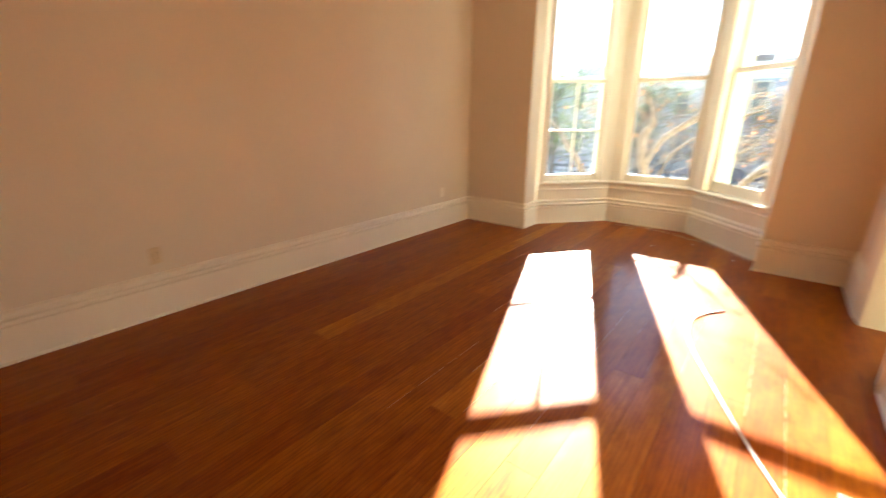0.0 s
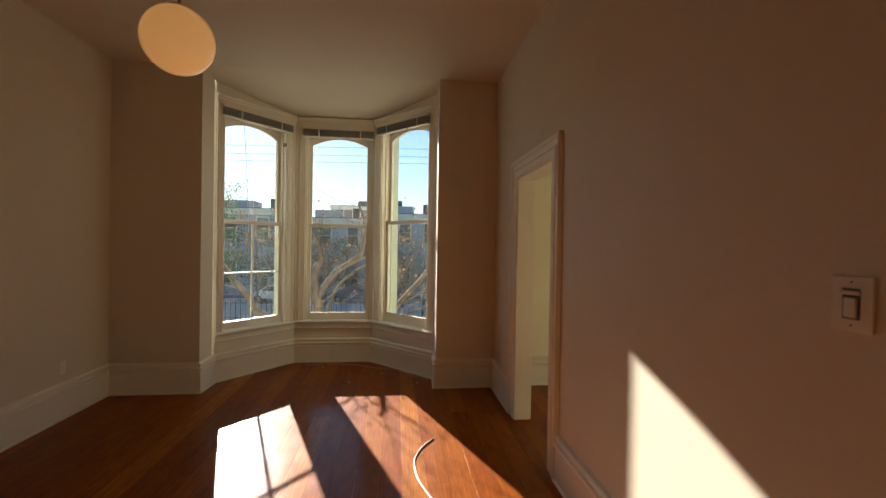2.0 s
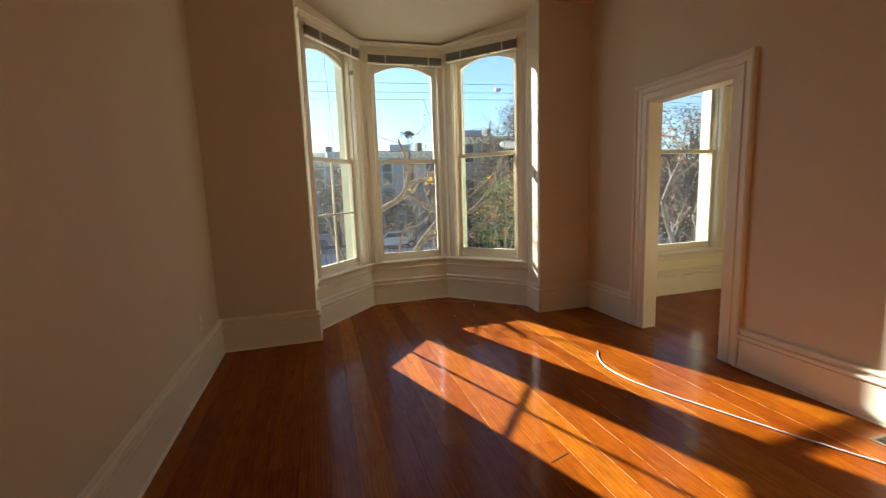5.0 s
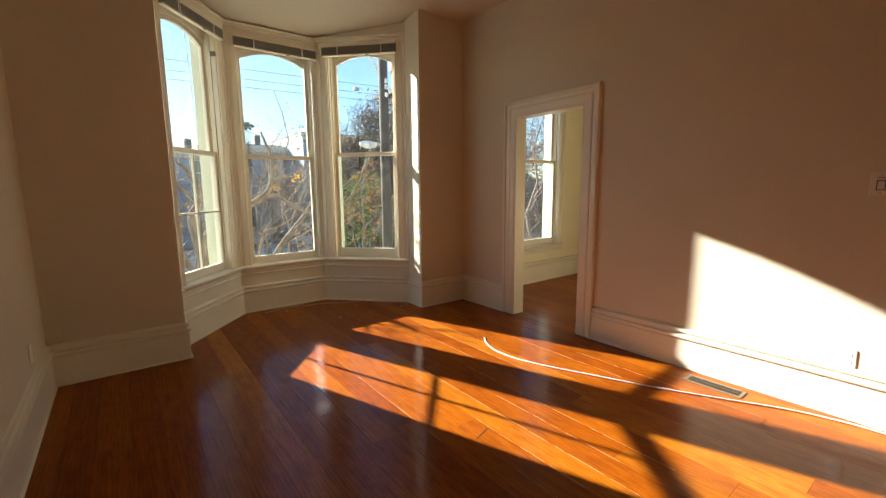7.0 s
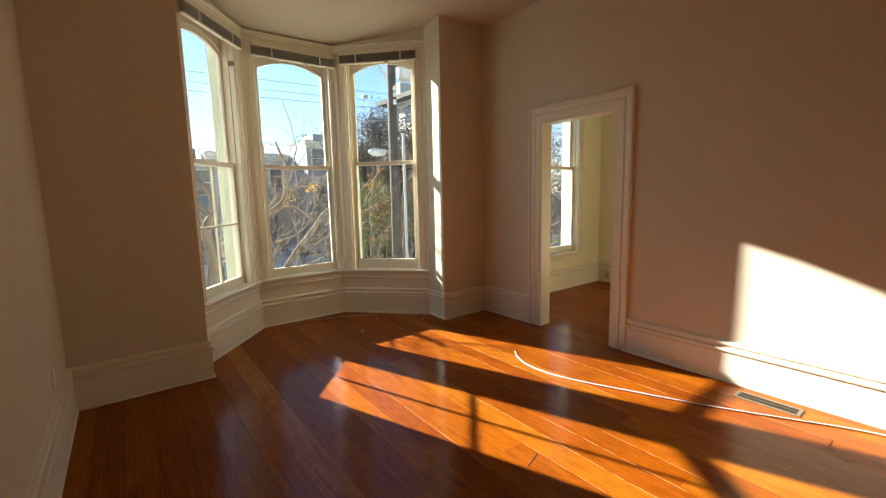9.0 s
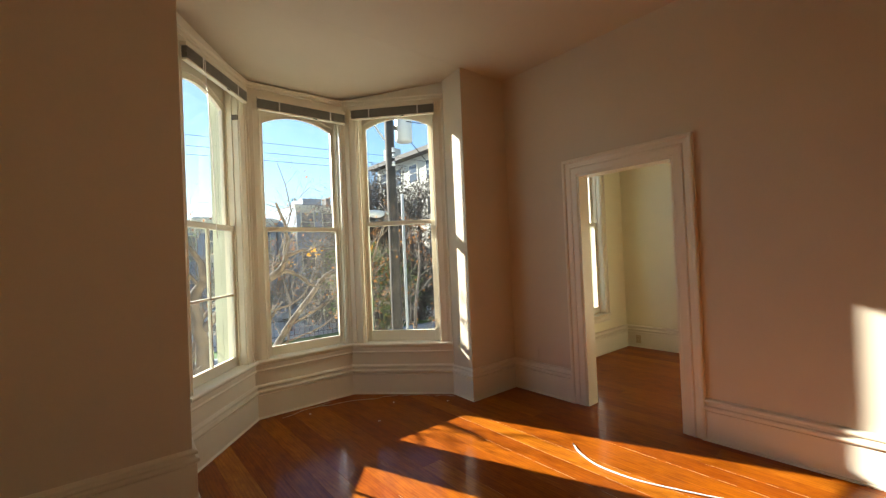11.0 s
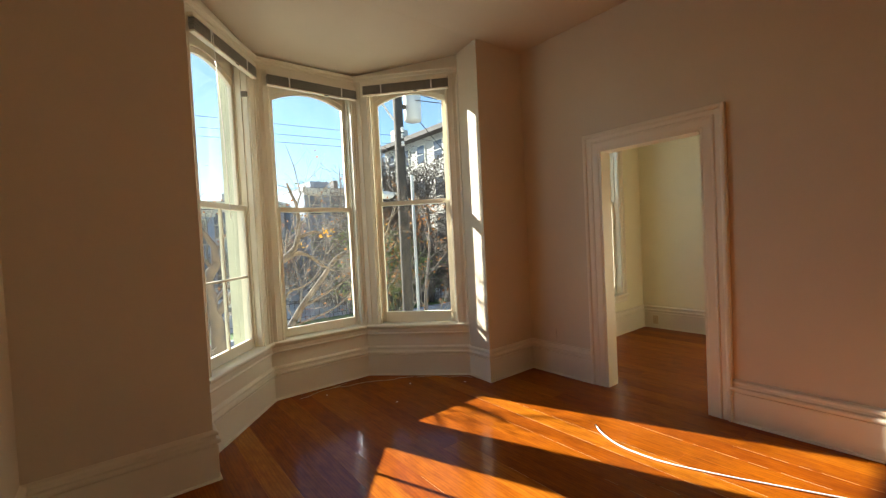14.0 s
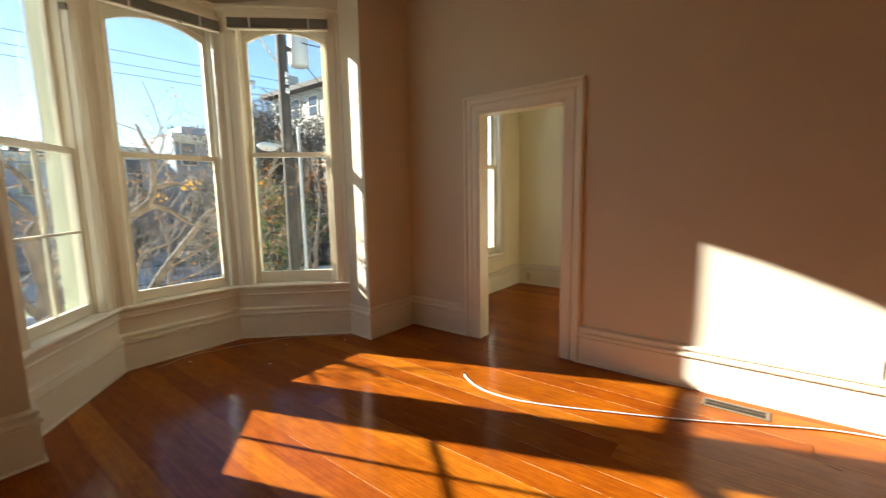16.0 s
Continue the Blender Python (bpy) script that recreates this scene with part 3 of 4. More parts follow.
# thin dark strips: the first stands for a plank end joint, the second is a splinter
for x, y, turn, half in ((-1.795, -2.29, 18, 0.066), (-0.55, -3.3, 70, 0.03)):
    c = part("joint_splinter_strip", box(bmesh.new(), -half, half, -0.0022, 0.0022, 0.0, 0.002, 0.0008), SUBFLOOR)
    c.matrix_world = pose(x, y, 0.0, 0, 0, turn)
    tagged(c, "thin dark strip on the planks, as plank end joint and as splinter", "debris", "splinters")

# pendant lamp
lamp = thing("pendant_lamp", pose(-1.940, -2.527, 2.330), "opal glass globe lamp hanging on a thin cord", "lamp")
R = 0.136
m, n, l, b = mat("opal_glass")
f = noise_node(n, l, coords(n, l), 6.0, 2)
l.new(ramp(n, l, f, [(0.3, (0.86, 0.74, 0.52)), (0.7, (0.90, 0.79, 0.58))]), b.inputs["Base Color"])
b.inputs["Roughness"].default_value, b.inputs["Subsurface Weight"].default_value = 0.12, 0.5
b.inputs["Subsurface Radius"].default_value = (0.2, 0.12, 0.06)
b.inputs["Emission Color"].default_value, b.inputs["Emission Strength"].default_value = (1.0, 0.5, 0.17, 1), 0.10
OPAL = m
part("globe", lathe(bmesh.new(), [(R * math.sin(a), -R * math.cos(a)) for a in [0.02 + (math.pi - 0.30) * i / 30 for i in range(31)]], 48), OPAL, lamp, smooth=True)
part("fitter_cap", lathe(bmesh.new(), [(0.045, R * 0.955), (0.044, R * 0.955 + 0.006), (0.022, R * 0.955 + 0.012), (0.008, R * 0.955 + 0.02), (0.006, R * 0.955 + 0.04)], 24), BRASS, lamp, smooth=True)
part("cord", tube(bmesh.new(), [(0, 0, R + 0.03), (0, 0, HIGH - 2.330 - 0.02)], 0.0032, 8), plain("tan_cord", (0.34, 0.26, 0.18), 0.6), lamp)
part("ceiling_canopy", lathe(bmesh.new(), [(0.010, HIGH - 2.330 - 0.045), (0.045, HIGH - 2.330 - 0.03), (0.06, HIGH - 2.330 - 0.006), (0.062, HIGH - 2.330 - 0.0005)], 24), BRASS, lamp, smooth=True)


# ---- raised venetian blinds in the bay ----
def blind(m, half, wand, lift):
    b = thing("venetian_blind", m, "raised venetian blind of grey slats under the window head", "blind", "bay blinds")
    top = HEAD + lift - 0.016
    part("headrail", box(bmesh.new(), -half, half, -0.072, -0.029, top - 0.028, top, 0.002), TRIM, b)
    for i in range(14):
        z = top - 0.034 - i * 0.0058
        dv = 0.002 * math.sin(i * 2.3)
        s = part("slat", boxed(-half + 0.004, half - 0.004, -0.072 + dv, -0.033 + dv, z - 0.0014, z + 0.0014), SLAT, b)
        s.matrix_basis = pose(0, 0, 0, 0, 0.10 * math.sin(i * 1.7), 0)
    zb = top - 0.034 - 14 * 0.0058
    part("bottom_rail", box(bmesh.new(), -half, half, -0.073, -0.032, zb - 0.013, zb - 0.001, 0.002), TRIM, b)
    for u in (-half * 0.55, half * 0.62):
        part("ladder_tape", boxed(u - 0.007, u + 0.007, -0.0762, -0.0750, zb - 0.008, top - 0.026), WHITE_PLASTIC, b)
    part("cord_lock", box(bmesh.new(), 0.09, 0.13, -0.076, -0.070, zb - 0.018, zb - 0.011, 0.001), DARK_SLOT, b)
    if wand:
        part("tilt_wand", tube(bmesh.new(), [(-half * 0.52, -0.078, top - 0.02), (-half * 0.42, -0.085, 2.3), (-half * 0.34, -0.08, 1.62)], 0.0028, 6), WHITE_PLASTIC, b, "white tilt wand")
    return b


for i in range(3):
    blind(facet_pose(i), HALVES[i] + 0.034, i == 0, LIFTS[i])
# catch on the bay's frame
c = part("sash_catch", box(bmesh.new(), HALVES[0] - 0.026, HALVES[0] - 0.013, -0.004, 0.05, 2.70, 2.745, 0.003), METAL)
c.matrix_world = facet_pose(0)
tagged(c, "small dark metal catch on the window jamb", "catch")

# ---- outside ----
GROUND_Z = -3.4
GRAVEL = plain("street_ground", (0.16, 0.155, 0.14), 0.9, 0, 0.25, 0.8)
ASPHALT = plain("asphalt", (0.055, 0.055, 0.058), 0.85, 0, 0.2, 3.0)
CONCRETE = plain("concrete", (0.44, 0.42, 0.38), 0.85, 0, 0.12, 2.0)
GRASS = plain("grass", (0.10, 0.20, 0.035), 0.9, 0, 0.35, 4.0)
BARK = plain("pale_bark", (0.135, 0.094, 0.060), 0.85, 0, 0.6, 9.0)
TWIG = plain("grey_twig", (0.19, 0.15, 0.115), 0.85, 0, 0.3, 8.0)
POLE_WOOD = plain("weathered_pole", (0.075, 0.06, 0.048), 0.9, 0, 0.3, 6.0)
LEAF = foliage("green_leaf", (0.06, 0.10, 0.03))
DARK_LEAF = foliage("dark_leaf", (0.03, 0.05, 0.022))
OLIVE_LEAF = foliage("olive_leaf", (0.13, 0.16, 0.045))
DRY_LEAF = foliage("dry_leaf", (0.34, 0.14, 0.04), 0.5, 6.0)
YELLOW_LEAF = foliage("yellow_leaf", (0.70, 0.36, 0.03), 0.3, 6.0)
GREY_METAL = plain("grey_metal", (0.42, 0.43, 0.44), 0.5, 0.4, 0.1)
PALE_METAL = plain("pale_metal", (0.70, 0.70, 0.68), 0.45, 0.1, 0.05)
TYRE = plain("tyre_rubber", (0.02, 0.02, 0.02), 0.8)
DARK_GLASS = plain("dark_glass", (0.07, 0.085, 0.11), 0.1, 0, 0.05)


def ground_part(name, bm, material, label, cat):
    return structure(name, bm, material, label, cat)


bm = bmesh.new()
bmesh.ops.create_grid(bm, x_segments=2, y_segments=2, size=1500)
bmesh.ops.translate(bm, verts=bm.verts, vec=(0, 0, GROUND_Z))
ground_part("ground", bm, GRAVEL, "grey street ground", "ground")
ground_part("road_1", boxed(-80, 80, 7.5, 15.5, GROUND_Z - 0.1, GROUND_Z + 0.01), ASPHALT, "grey asphalt street", "road")
ground_part("pavement_1", box(bmesh.new(), -80, 80, 2.2, 7.5, GROUND_Z - 0.1, GROUND_Z + 0.14, 0.02), CONCRETE, "pale concrete pavement", "pavement")
ground_part("pavement_2", box(bmesh.new(), -80, 80, 15.5, 18.0, GROUND_Z - 0.1, GROUND_Z + 0.14, 0.02), CONCRETE, "pale concrete pavement", "pavement")
ground_part("lawn", boxed(-60, 70, 18.35, 22.0, GROUND_Z - 0.1, GROUND_Z + 0.18), GRASS, "green lawn strip", "lawn")
ground_part("plaza", boxed(-80, 80, 22.0, 34.0, GROUND_Z - 0.1, GROUND_Z + 0.1), plain("pale_paving", (0.62, 0.59, 0.53), 0.8, 0, 0.1, 1.0), "pale sunlit paving", "pavement")
w = part("low_wall", box(bmesh.new(), -60, 70, 18.0, 18.35, GROUND_Z, GROUND_Z + 0.55, 0.03), plain("blue_grey_wall", (0.40, 0.43, 0.50), 0.8))
tagged(w, "low blue-grey garden wall by the lawn", "wall")
# iron fence
fence = thing("iron_fence", pose(0, 22.3, GROUND_Z + 0.1), "black iron fence behind the lawn", "fence")
for z in (0.25, 1.15):
    part("rail", boxed(-14, 26, -0.02, 0.02, z, z + 0.04), DARK_SLOT, fence)
pk = None
for i in range(134):
    x = -14 + i * 0.3
    if pk is None:
        o = part("picket", boxed(-0.012, 0.012, -0.012, 0.012, 0.0, 1.35), DARK_SLOT, fence)
        pk = o.data
    else:
        o = new("picket", pk)
        o.parent = fence
    o.location = (x, 0, 0)


class Sticks:
    """Gathers thin tapered sticks and small leaves in arrays, made into one mesh each."""

    def __init__(self, seed):
        self.v, self.f, self.lv, self.lf = [], [], [], []
        self.rng = random.Random(seed)

    def stick(self, a, b, ra, rb):
        d = (b - a).normalized()
        s = d.orthogonal().normalized()
        u = d.cross(s)
        i = len(self.v)
        for p, r in ((a, ra), (b, rb)):
            for k in range(4):
                t = math.pi / 2 * k
                self.v.append(p + (s * math.cos(t) + u * math.sin(t)) * r)
        for k in range(4):
            self.f.append((i + k, i + (k + 1) % 4, i + 4 + (k + 1) % 4, i + 4 + k))

    def leaf(self, p, size):
        r = self.rng
        a = Vector((r.gauss(0, 1), r.gauss(0, 1), r.gauss(0, 1))).normalized()
        s = a.orthogonal().normalized()
        w = a.cross(s)
        i = len(self.lv)
        self.lv += [p, p + a * size * 0.5 + s * size * 0.32, p + a * size + w * size * 0.1, p + a * size * 0.5 - s * size * 0.32]
        self.lf.append((i, i + 1, i + 2, i + 3))

    def grow(self, p, d, length, r, depth, droop=0.0, leafy=0.0, size=0.06, kinks=3):
        rng = self.rng
        q = p.copy()
        for k in range(kinks):
            d = (d + Vector((rng.gauss(0, 0.17), rng.gauss(0, 0.17), rng.gauss(0, 0.15) + 0.06 - droop))).normalized()
            e = q + d * length / kinks
            ra, rb = r * (1 - 0.55 * k / kinks), r * (1 - 0.55 * (k + 1) / kinks)
            self.stick(q, e, ra, rb)
            if leafy and depth <= 1 and rng.random() < leafy:
                self.leaf(e, size * rng.uniform(0.6, 1.3))
            if depth > 0:
                for _ in range(rng.choice((1, 1, 2))):
                    side = Vector((rng.gauss(0, 1), rng.gauss(0, 1), rng.gauss(0, 0.7)))
                    nd = (d * 0.75 + side.normalized() * 0.75).normalized()
                    self.grow(e, nd, length * rng.uniform(0.45, 0.75), rb * 0.62, depth - 1, droop, leafy, size)
            q = e

    def made(self, name, leaves, material, parent, leaf_name="leaves"):
        for nm, vs, fs, mt in ((name, self.v, self.f, material), (leaf_name, self.lv, self.lf, leaves)):
            if fs:
                me = bpy.data.meshes.new(nm)
                me.from_pydata([tuple(p) for p in vs], [], fs)
                me.materials.append(mt)
                o = new(nm, me)
                o.parent = parent


# street tree close to the bay, bare with a few yellow leaves
tree = thing("street_tree", pose(0, 0, 0), "bare plane tree with pale bark and few yellow leaves", "tree")
part("trunk", tube(bmesh.new(), smooth_line([(-1.95, 3.7, GROUND_Z + 0.14), (-1.98, 3.66, -2.4), (-1.93, 3.62, -1.4), (-2.0, 3.55, -0.55)], 3), [0.22] * 3 + [0.19] * 3 + [0.17] * 4, 12), BARK, tree, smooth=True)
BOUGHS = [
    (0.115, 0.015, [(-2.0, 3.55, -0.7), (-2.33, 3.3, 0.0), (-2.39, 3.2, 0.51), (-2.48, 3.2, 0.95), (-2.36, 3.2, 1.2), (-2.36, 3.2, 1.42), (-2.46, 3.2, 1.60), (-2.60, 3.2, 1.78)]),
    (0.026, 0.008, [(-2.40, 3.2, 1.15), (-2.58, 3.2, 1.42), (-2.76, 3.2, 1.58), (-3.05, 3.25, 1.74)]),
    (0.10, 0.03, [(-2.0, 3.55, -0.65), (-2.8, 3.3, -0.1), (-3.36, 3.2, 0.29), (-3.76, 3.2, 0.82), (-4.3, 3.4, 1.3)]),
    (0.06, 0.02, [(-2.0, 3.55, -0.75), (-2.48, 4.1, 0.15), (-2.69, 4.2, 0.79), (-2.8, 4.3, 1.15)]),
    (0.036, 0.012, [(-2.4, 4.0, 0.0), (-2.29, 4.2, 0.43), (-2.06, 4.2, 0.80), (-1.45, 4.2, 1.22), (-0.9, 4.3, 1.45)]),
    (0.075, 0.024, [(-2.0, 3.55, -0.9), (-1.5, 4.0, -0.35), (-1.14, 4.2, 0.04), (-0.91, 4.2, 0.37), (-0.55, 4.2, 0.78), (-0.22, 4.2, 1.16), (0.25, 4.3, 1.28), (0.9, 4.5, 1.75)]),
    (0.055, 0.014, [(-2.39, 3.2, 0.55), (-2.1, 2.8, 0.98), (-1.77, 2.45, 1.21), (-1.59, 2.4, 1.37), (-1.54, 2.4, 1.56), (-1.53, 2.4, 1.83), (-1.65, 2.4, 2.17)]),
    (0.034, 0.010, [(-1.75, 2.42, 1.21), (-1.52, 2.4, 1.30), (-1.25, 2.4, 1.12), (-1.05, 2.45, 1.02)]),
    (0.030, 0.010, [(-1.54, 2.4, 1.49), (-1.33, 2.42, 1.56), (-1.19, 2.45, 1.52)]),
    (0.024, 0.008, [(-1.5, 3.95, -0.3), (-1.46, 3.4, 0.62), (-1.17, 3.4, 0.77), (-0.95, 3.4, 0.92), (-0.6, 3.5, 1.4)]),
    (0.026, 0.009, [(-0.9, 4.2, 0.35), (-0.47, 4.0, 0.6), (0.1, 3.6, 1.1), (0.32, 3.4, 1.5), (0.42, 3.4, 1.75), (0.62, 3.4, 1.95)]),
    (0.018, 0.006, [(-1.14, 4.2, 0.04), (-0.5, 4.0, 0.25), (-0.1, 3.8, 0.55), (0.5, 3.7, 0.8)]),
]
tw = Sticks(11)
for r0, r1, pts in BOUGHS:
    ln = smooth_line(pts, 4)
    k = len(ln)
    bm = tube(bmesh.new(), [p + Vector((tw.rng.gauss(0, r0 * 0.08),) * 3) for p in ln], [r0 + (r1 - r0) * i / (k - 1) for i in range(k)], 10)
    part("limb", bm, BARK, tree, smooth=True)
    for i in range(3, k, 2):
        p = ln[i]
        d = (ln[i] - ln[i - 1]).normalized()
        side = Vector((tw.rng.gauss(0, 1), tw.rng.gauss(0, 0.8), tw.rng.gauss(0, 0.8))).normalized()
        tw.grow(p, (d + side).normalized(), tw.rng.uniform(0.3, 0.8), 0.007, 2, 0.02, 0.05, 0.05)
tw.made("twigs", DRY_LEAF, TWIG, tree)
lf = Sticks(5)
for c, k, s in (((-1.17, 2.48, 1.52), 12, 0.05), ((-1.12, 2.5, 1.57), 8, 0.05), ((-1.45, 2.5, 1.42), 5, 0.05), ((0.28, 3.4, 1.62), 6, 0.06)):
    for _ in range(k):
        lf.leaf(Vector(c) + Vector((lf.rng.gauss(0, 0.03), lf.rng.gauss(0, 0.03), lf.rng.gauss(0, 0.025))), s)
lf.made("none", YELLOW_LEAF, TWIG, tree, "yellow_leaves")


def bare_tree(x, y, height, seed, label, limbs=9, r=0.10, leafy=0.05, leaves=DRY_LEAF, depth=3, low=0.3):
    t = thing("bare_tree", pose(0, 0, 0), label, "tree", "bare trees")
    st = Sticks(seed)
    g = st.rng
    pts = [(x + g.gauss(0, 0.05) * i, y + g.gauss(0, 0.05) * i, GROUND_Z + height * i / 6) for i in range(7)]
    ln = smooth_line(pts, 2)
    part("trunk", tube(bmesh.new(), ln, [r * (1 - 0.85 * i / (len(ln) - 1)) for i in range(len(ln))], 8), TWIG, t, smooth=True)
    for i in range(limbs):
        h = low + (0.95 - low) * i / max(1, limbs - 1)
        p = ln[min(len(ln) - 1, int(h * (len(ln) - 1)))]
        a = g.uniform(0, 6.28)
        st.grow(p, Vector((math.cos(a), math.sin(a), 0.7)).normalized(), height * 0.26 * (1.25 - h), r * 0.4 * (1.2 - h), depth, 0.0, leafy, 0.10)
    st.made("twigs", leaves, TWIG, t)
    return t


bare_tree(0.36, 8.2, 7.4, 21, "slender bare street tree with thin twigs", 8, 0.05, 0.0, DRY_LEAF, 2, 0.55)
bare_tree(4.3, 7.9, 6.2, 22, "twiggy bare tree with dry orange leaves", 12, 0.09, 0.16, DRY_LEAF, 3, 0.3)
bare_tree(3.4, 9.3, 5.6, 23, "twiggy bare tree with dry orange leaves", 10, 0.08, 0.14, DRY_LEAF, 3, 0.3)
bare_tree(6.0, 11.5, 7.0, 24, "tall bare street tree", 11, 0.10, 0.04, DRY_LEAF, 3, 0.3)
bare_tree(6.6, 5.2, 6.4, 28, "bare tree beside the bedroom window", 14, 0.10, 0.12, DRY_LEAF, 3, 0.3)
bare_tree(9.5, 6.8, 7.4, 29, "bare tree beside the bedroom window", 14, 0.10, 0.12, DRY_LEAF, 3, 0.3)
for i in range(9):
    bare_tree(-13.0 + i * 2.3 + (i % 3) * 0.5, 23.5 + (i * 31 % 6), 6.2 + (i * 47 % 5) * 0.35, 90 + i, "twiggy leafless tree across the street", 14, 0.09, 0.10, OLIVE_LEAF if i % 3 == 0 else DRY_LEAF, 3, 0.25)
for i in range(9):
    bare_tree(8.6 + i * 0.72 + (i % 2) * 0.4, 22.5 + (i * 37 % 5), 9.0 + (i * 53 % 4) * 0.7 + i * 0.1, 60 + i, "tall leafless tree on the hillside", 16, 0.13, 0.05, DRY_LEAF, 3, 0.25)
bare_tree(-5.5, 13.0, 6.4, 25, "bare street tree with grey twigs", 11, 0.10, 0.04, DRY_LEAF, 3, 0.3)
bare_tree(-1.5, 17.0, 5.6, 26, "bare street tree with grey twigs", 11, 0.09, 0.06, DRY_LEAF, 3, 0.3)
bare_tree(2.4, 18.5, 5.8, 27, "bare street tree with grey twigs", 10, 0.09, 0.06, DRY_LEAF, 3, 0.3)


def leafy_tree(x, y, height, spread, seed, material, label, count=1500, size=0.35, base=0.25, group="leafy trees"):
    t = thing("leafy_tree", pose(0, 0, 0), label, "tree", group)
    st = Sticks(seed)
    g = st.rng
    part("trunk", tube(bmesh.new(), [(x, y, GROUND_Z - 0.05), (x + 0.1, y, GROUND_Z + height * 0.4), (x, y, GROUND_Z + height * 0.85)], [min(height * 0.03, spread * 0.07), min(height * 0.02, spread * 0.06), height * 0.004], 8), POLE_WOOD, t)
    clumps = [(Vector((x + g.gauss(0, spread * 0.42), y + g.gauss(0, spread * 0.42), GROUND_Z + height * g.uniform(base, 0.97)))) for _ in range(40)]
    for c in clumps:
        st.stick(Vector((x, y, min(c.z - 0.4, GROUND_Z + height * 0.7))), c, 0.012 * spread, 0.004 * spread)
    for _ in range(count):
        c = g.choice(clumps)
        k = spread * 0.15
        st.leaf(c + Vector((g.gauss(0, k), g.gauss(0, k), g.gauss(0, k * 0.8))), size * g.uniform(0.6, 1.3))
    st.made("branches", material, POLE_WOOD, t, "crown")
    return t


leafy_tree(-13.5, 24.5, 8.2, 4.5, 31, LEAF, "broad green tree across the street", 9000, 0.13)
leafy_tree(-8.5, 27.5, 6.4, 3.6, 32, DARK_LEAF, "dark green tree across the street", 6500, 0.13)
leafy_tree(6.3, 14.0, 5.4, 2.2, 33, OLIVE_LEAF, "olive green tree beside the street", 2600, 0.11)
leafy_tree(8.0, 16.5, 5.0, 2.4, 34, LEAF, "green tree beside the street", 2600, 0.13)
for i, (x, y, h) in enumerate(((-10.5, 34.6, 6.4), (-5.6, 35.0, 5.6), (-1.2, 34.8, 6.0), (3.8, 35.0, 5.4), (7.2, 34.6, 6.2))):
    leafy_tree(x, y, h, 2.6, 80 + i, DARK_LEAF if i % 2 else LEAF, "low green tree before the houses", 2600, 0.13)
leafy_tree(15.6, 45.0, 11.9, 2.2, 35, DARK_LEAF, "dark evergreen tree above the roofs", 5000, 0.2, 0.7)
RUSSET = foliage("russet_brush", (0.15, 0.09, 0.06))
for i, (x, y, h) in enumerate(((14.5, 12.5, 7.8), (17.0, 14.6, 9.0), (16.0, 9.6, 7.8), (19.0, 11.0, 8.6), (20.0, 17.0, 9.8))):
    leafy_tree(x, y, h, 2.8, 110 + i, RUSSET, "dense russet winter tree", 5000, 0.13, 0.12, "slope trees")
BRUSH = foliage("grey_brush", (0.09, 0.075, 0.06))
for i, (x, y, h) in enumerate(((9.6, 22.0, 10.0), (11.2, 22.6, 11.0), (10.6, 20.0, 10.4), (13.0, 20.6, 10.3), (14.2, 19.0, 10.0), (14.4, 21.4, 10.5))):
    leafy_tree(x, y, h, 3.2, 70 + i, BRUSH, "dense grey-brown winter tree on the slope", 7000, 0.15, 0.15, "slope trees")
t = leafy_tree(3.27, 24.1, 9.0, 0.5, 36, DARK_LEAF, "thin tree with a small dark tuft of leaves", 150, 0.17, 0.95)

# planted hillside
bm = bmesh.new()
bmesh.ops.create_grid(bm, x_segments=40, y_segments=30, size=1)
for v in bm.verts:
    x, y = 30 + v.co.x * 24, 40 + v.co.y * 18
    d = math.hypot((x - 32) / 23, (y - 42) / 17)
    h = max(0.0, 1 - d * d) ** 1.1 * 10.5
    v.co = (x, y, GROUND_Z - 0.3 + h + 0.5 * noise.noise(Vector((x * 0.3, y * 0.3, 0))) * min(1, h))
hill = structure("hillside", bm, plain("dry_hill", (0.12, 0.10, 0.06), 0.95, 0, 0.4, 1.5), "brown planted hillside behind the street", "hillside")
hs = Sticks(41)
g = hs.rng
for i in range(900):
    x, y = (g.uniform(9.5, 24), g.uniform(21, 28)) if i < 420 else (g.uniform(8.5, 30), g.uniform(24, 33))
    if x > 15.4 and y < 32:
        continue
    d = math.hypot((x - 32) / 23, (y - 42) / 17)
    z = GROUND_Z + max(0.0, 1 - d * d) ** 1.1 * 10.5
    hs.grow(Vector((x, y, z - 0.1)), Vector((g.gauss(0, 0.35), g.gauss(0, 0.35), 1)).normalized(), g.uniform(2.0, 4.6) if i % 4 else g.uniform(4.5, 7.5), 0.035, 2, 0.0, 0.18, 0.18)
me = bpy.data.meshes.new("hillside_brush")
me.from_pydata([tuple(p) for p in hs.v], [], hs.f)
me.materials.append(plain("brush_twig", (0.12, 0.095, 0.075), 0.9, 0, 0.3, 3.0))
tagged(new("hillside_brush", me), "grey-brown leafless brush on the hillside", "brush", "", "stuff")
me = bpy.data.meshes.new("hillside_leaves")
me.from_pydata([tuple(p) for p in hs.lv], [], hs.lf)
me.materials.append(OLIVE_LEAF)
tagged(new("hillside_leaves", me), "sparse olive leaves on the hillside brush", "brush", "", "stuff")


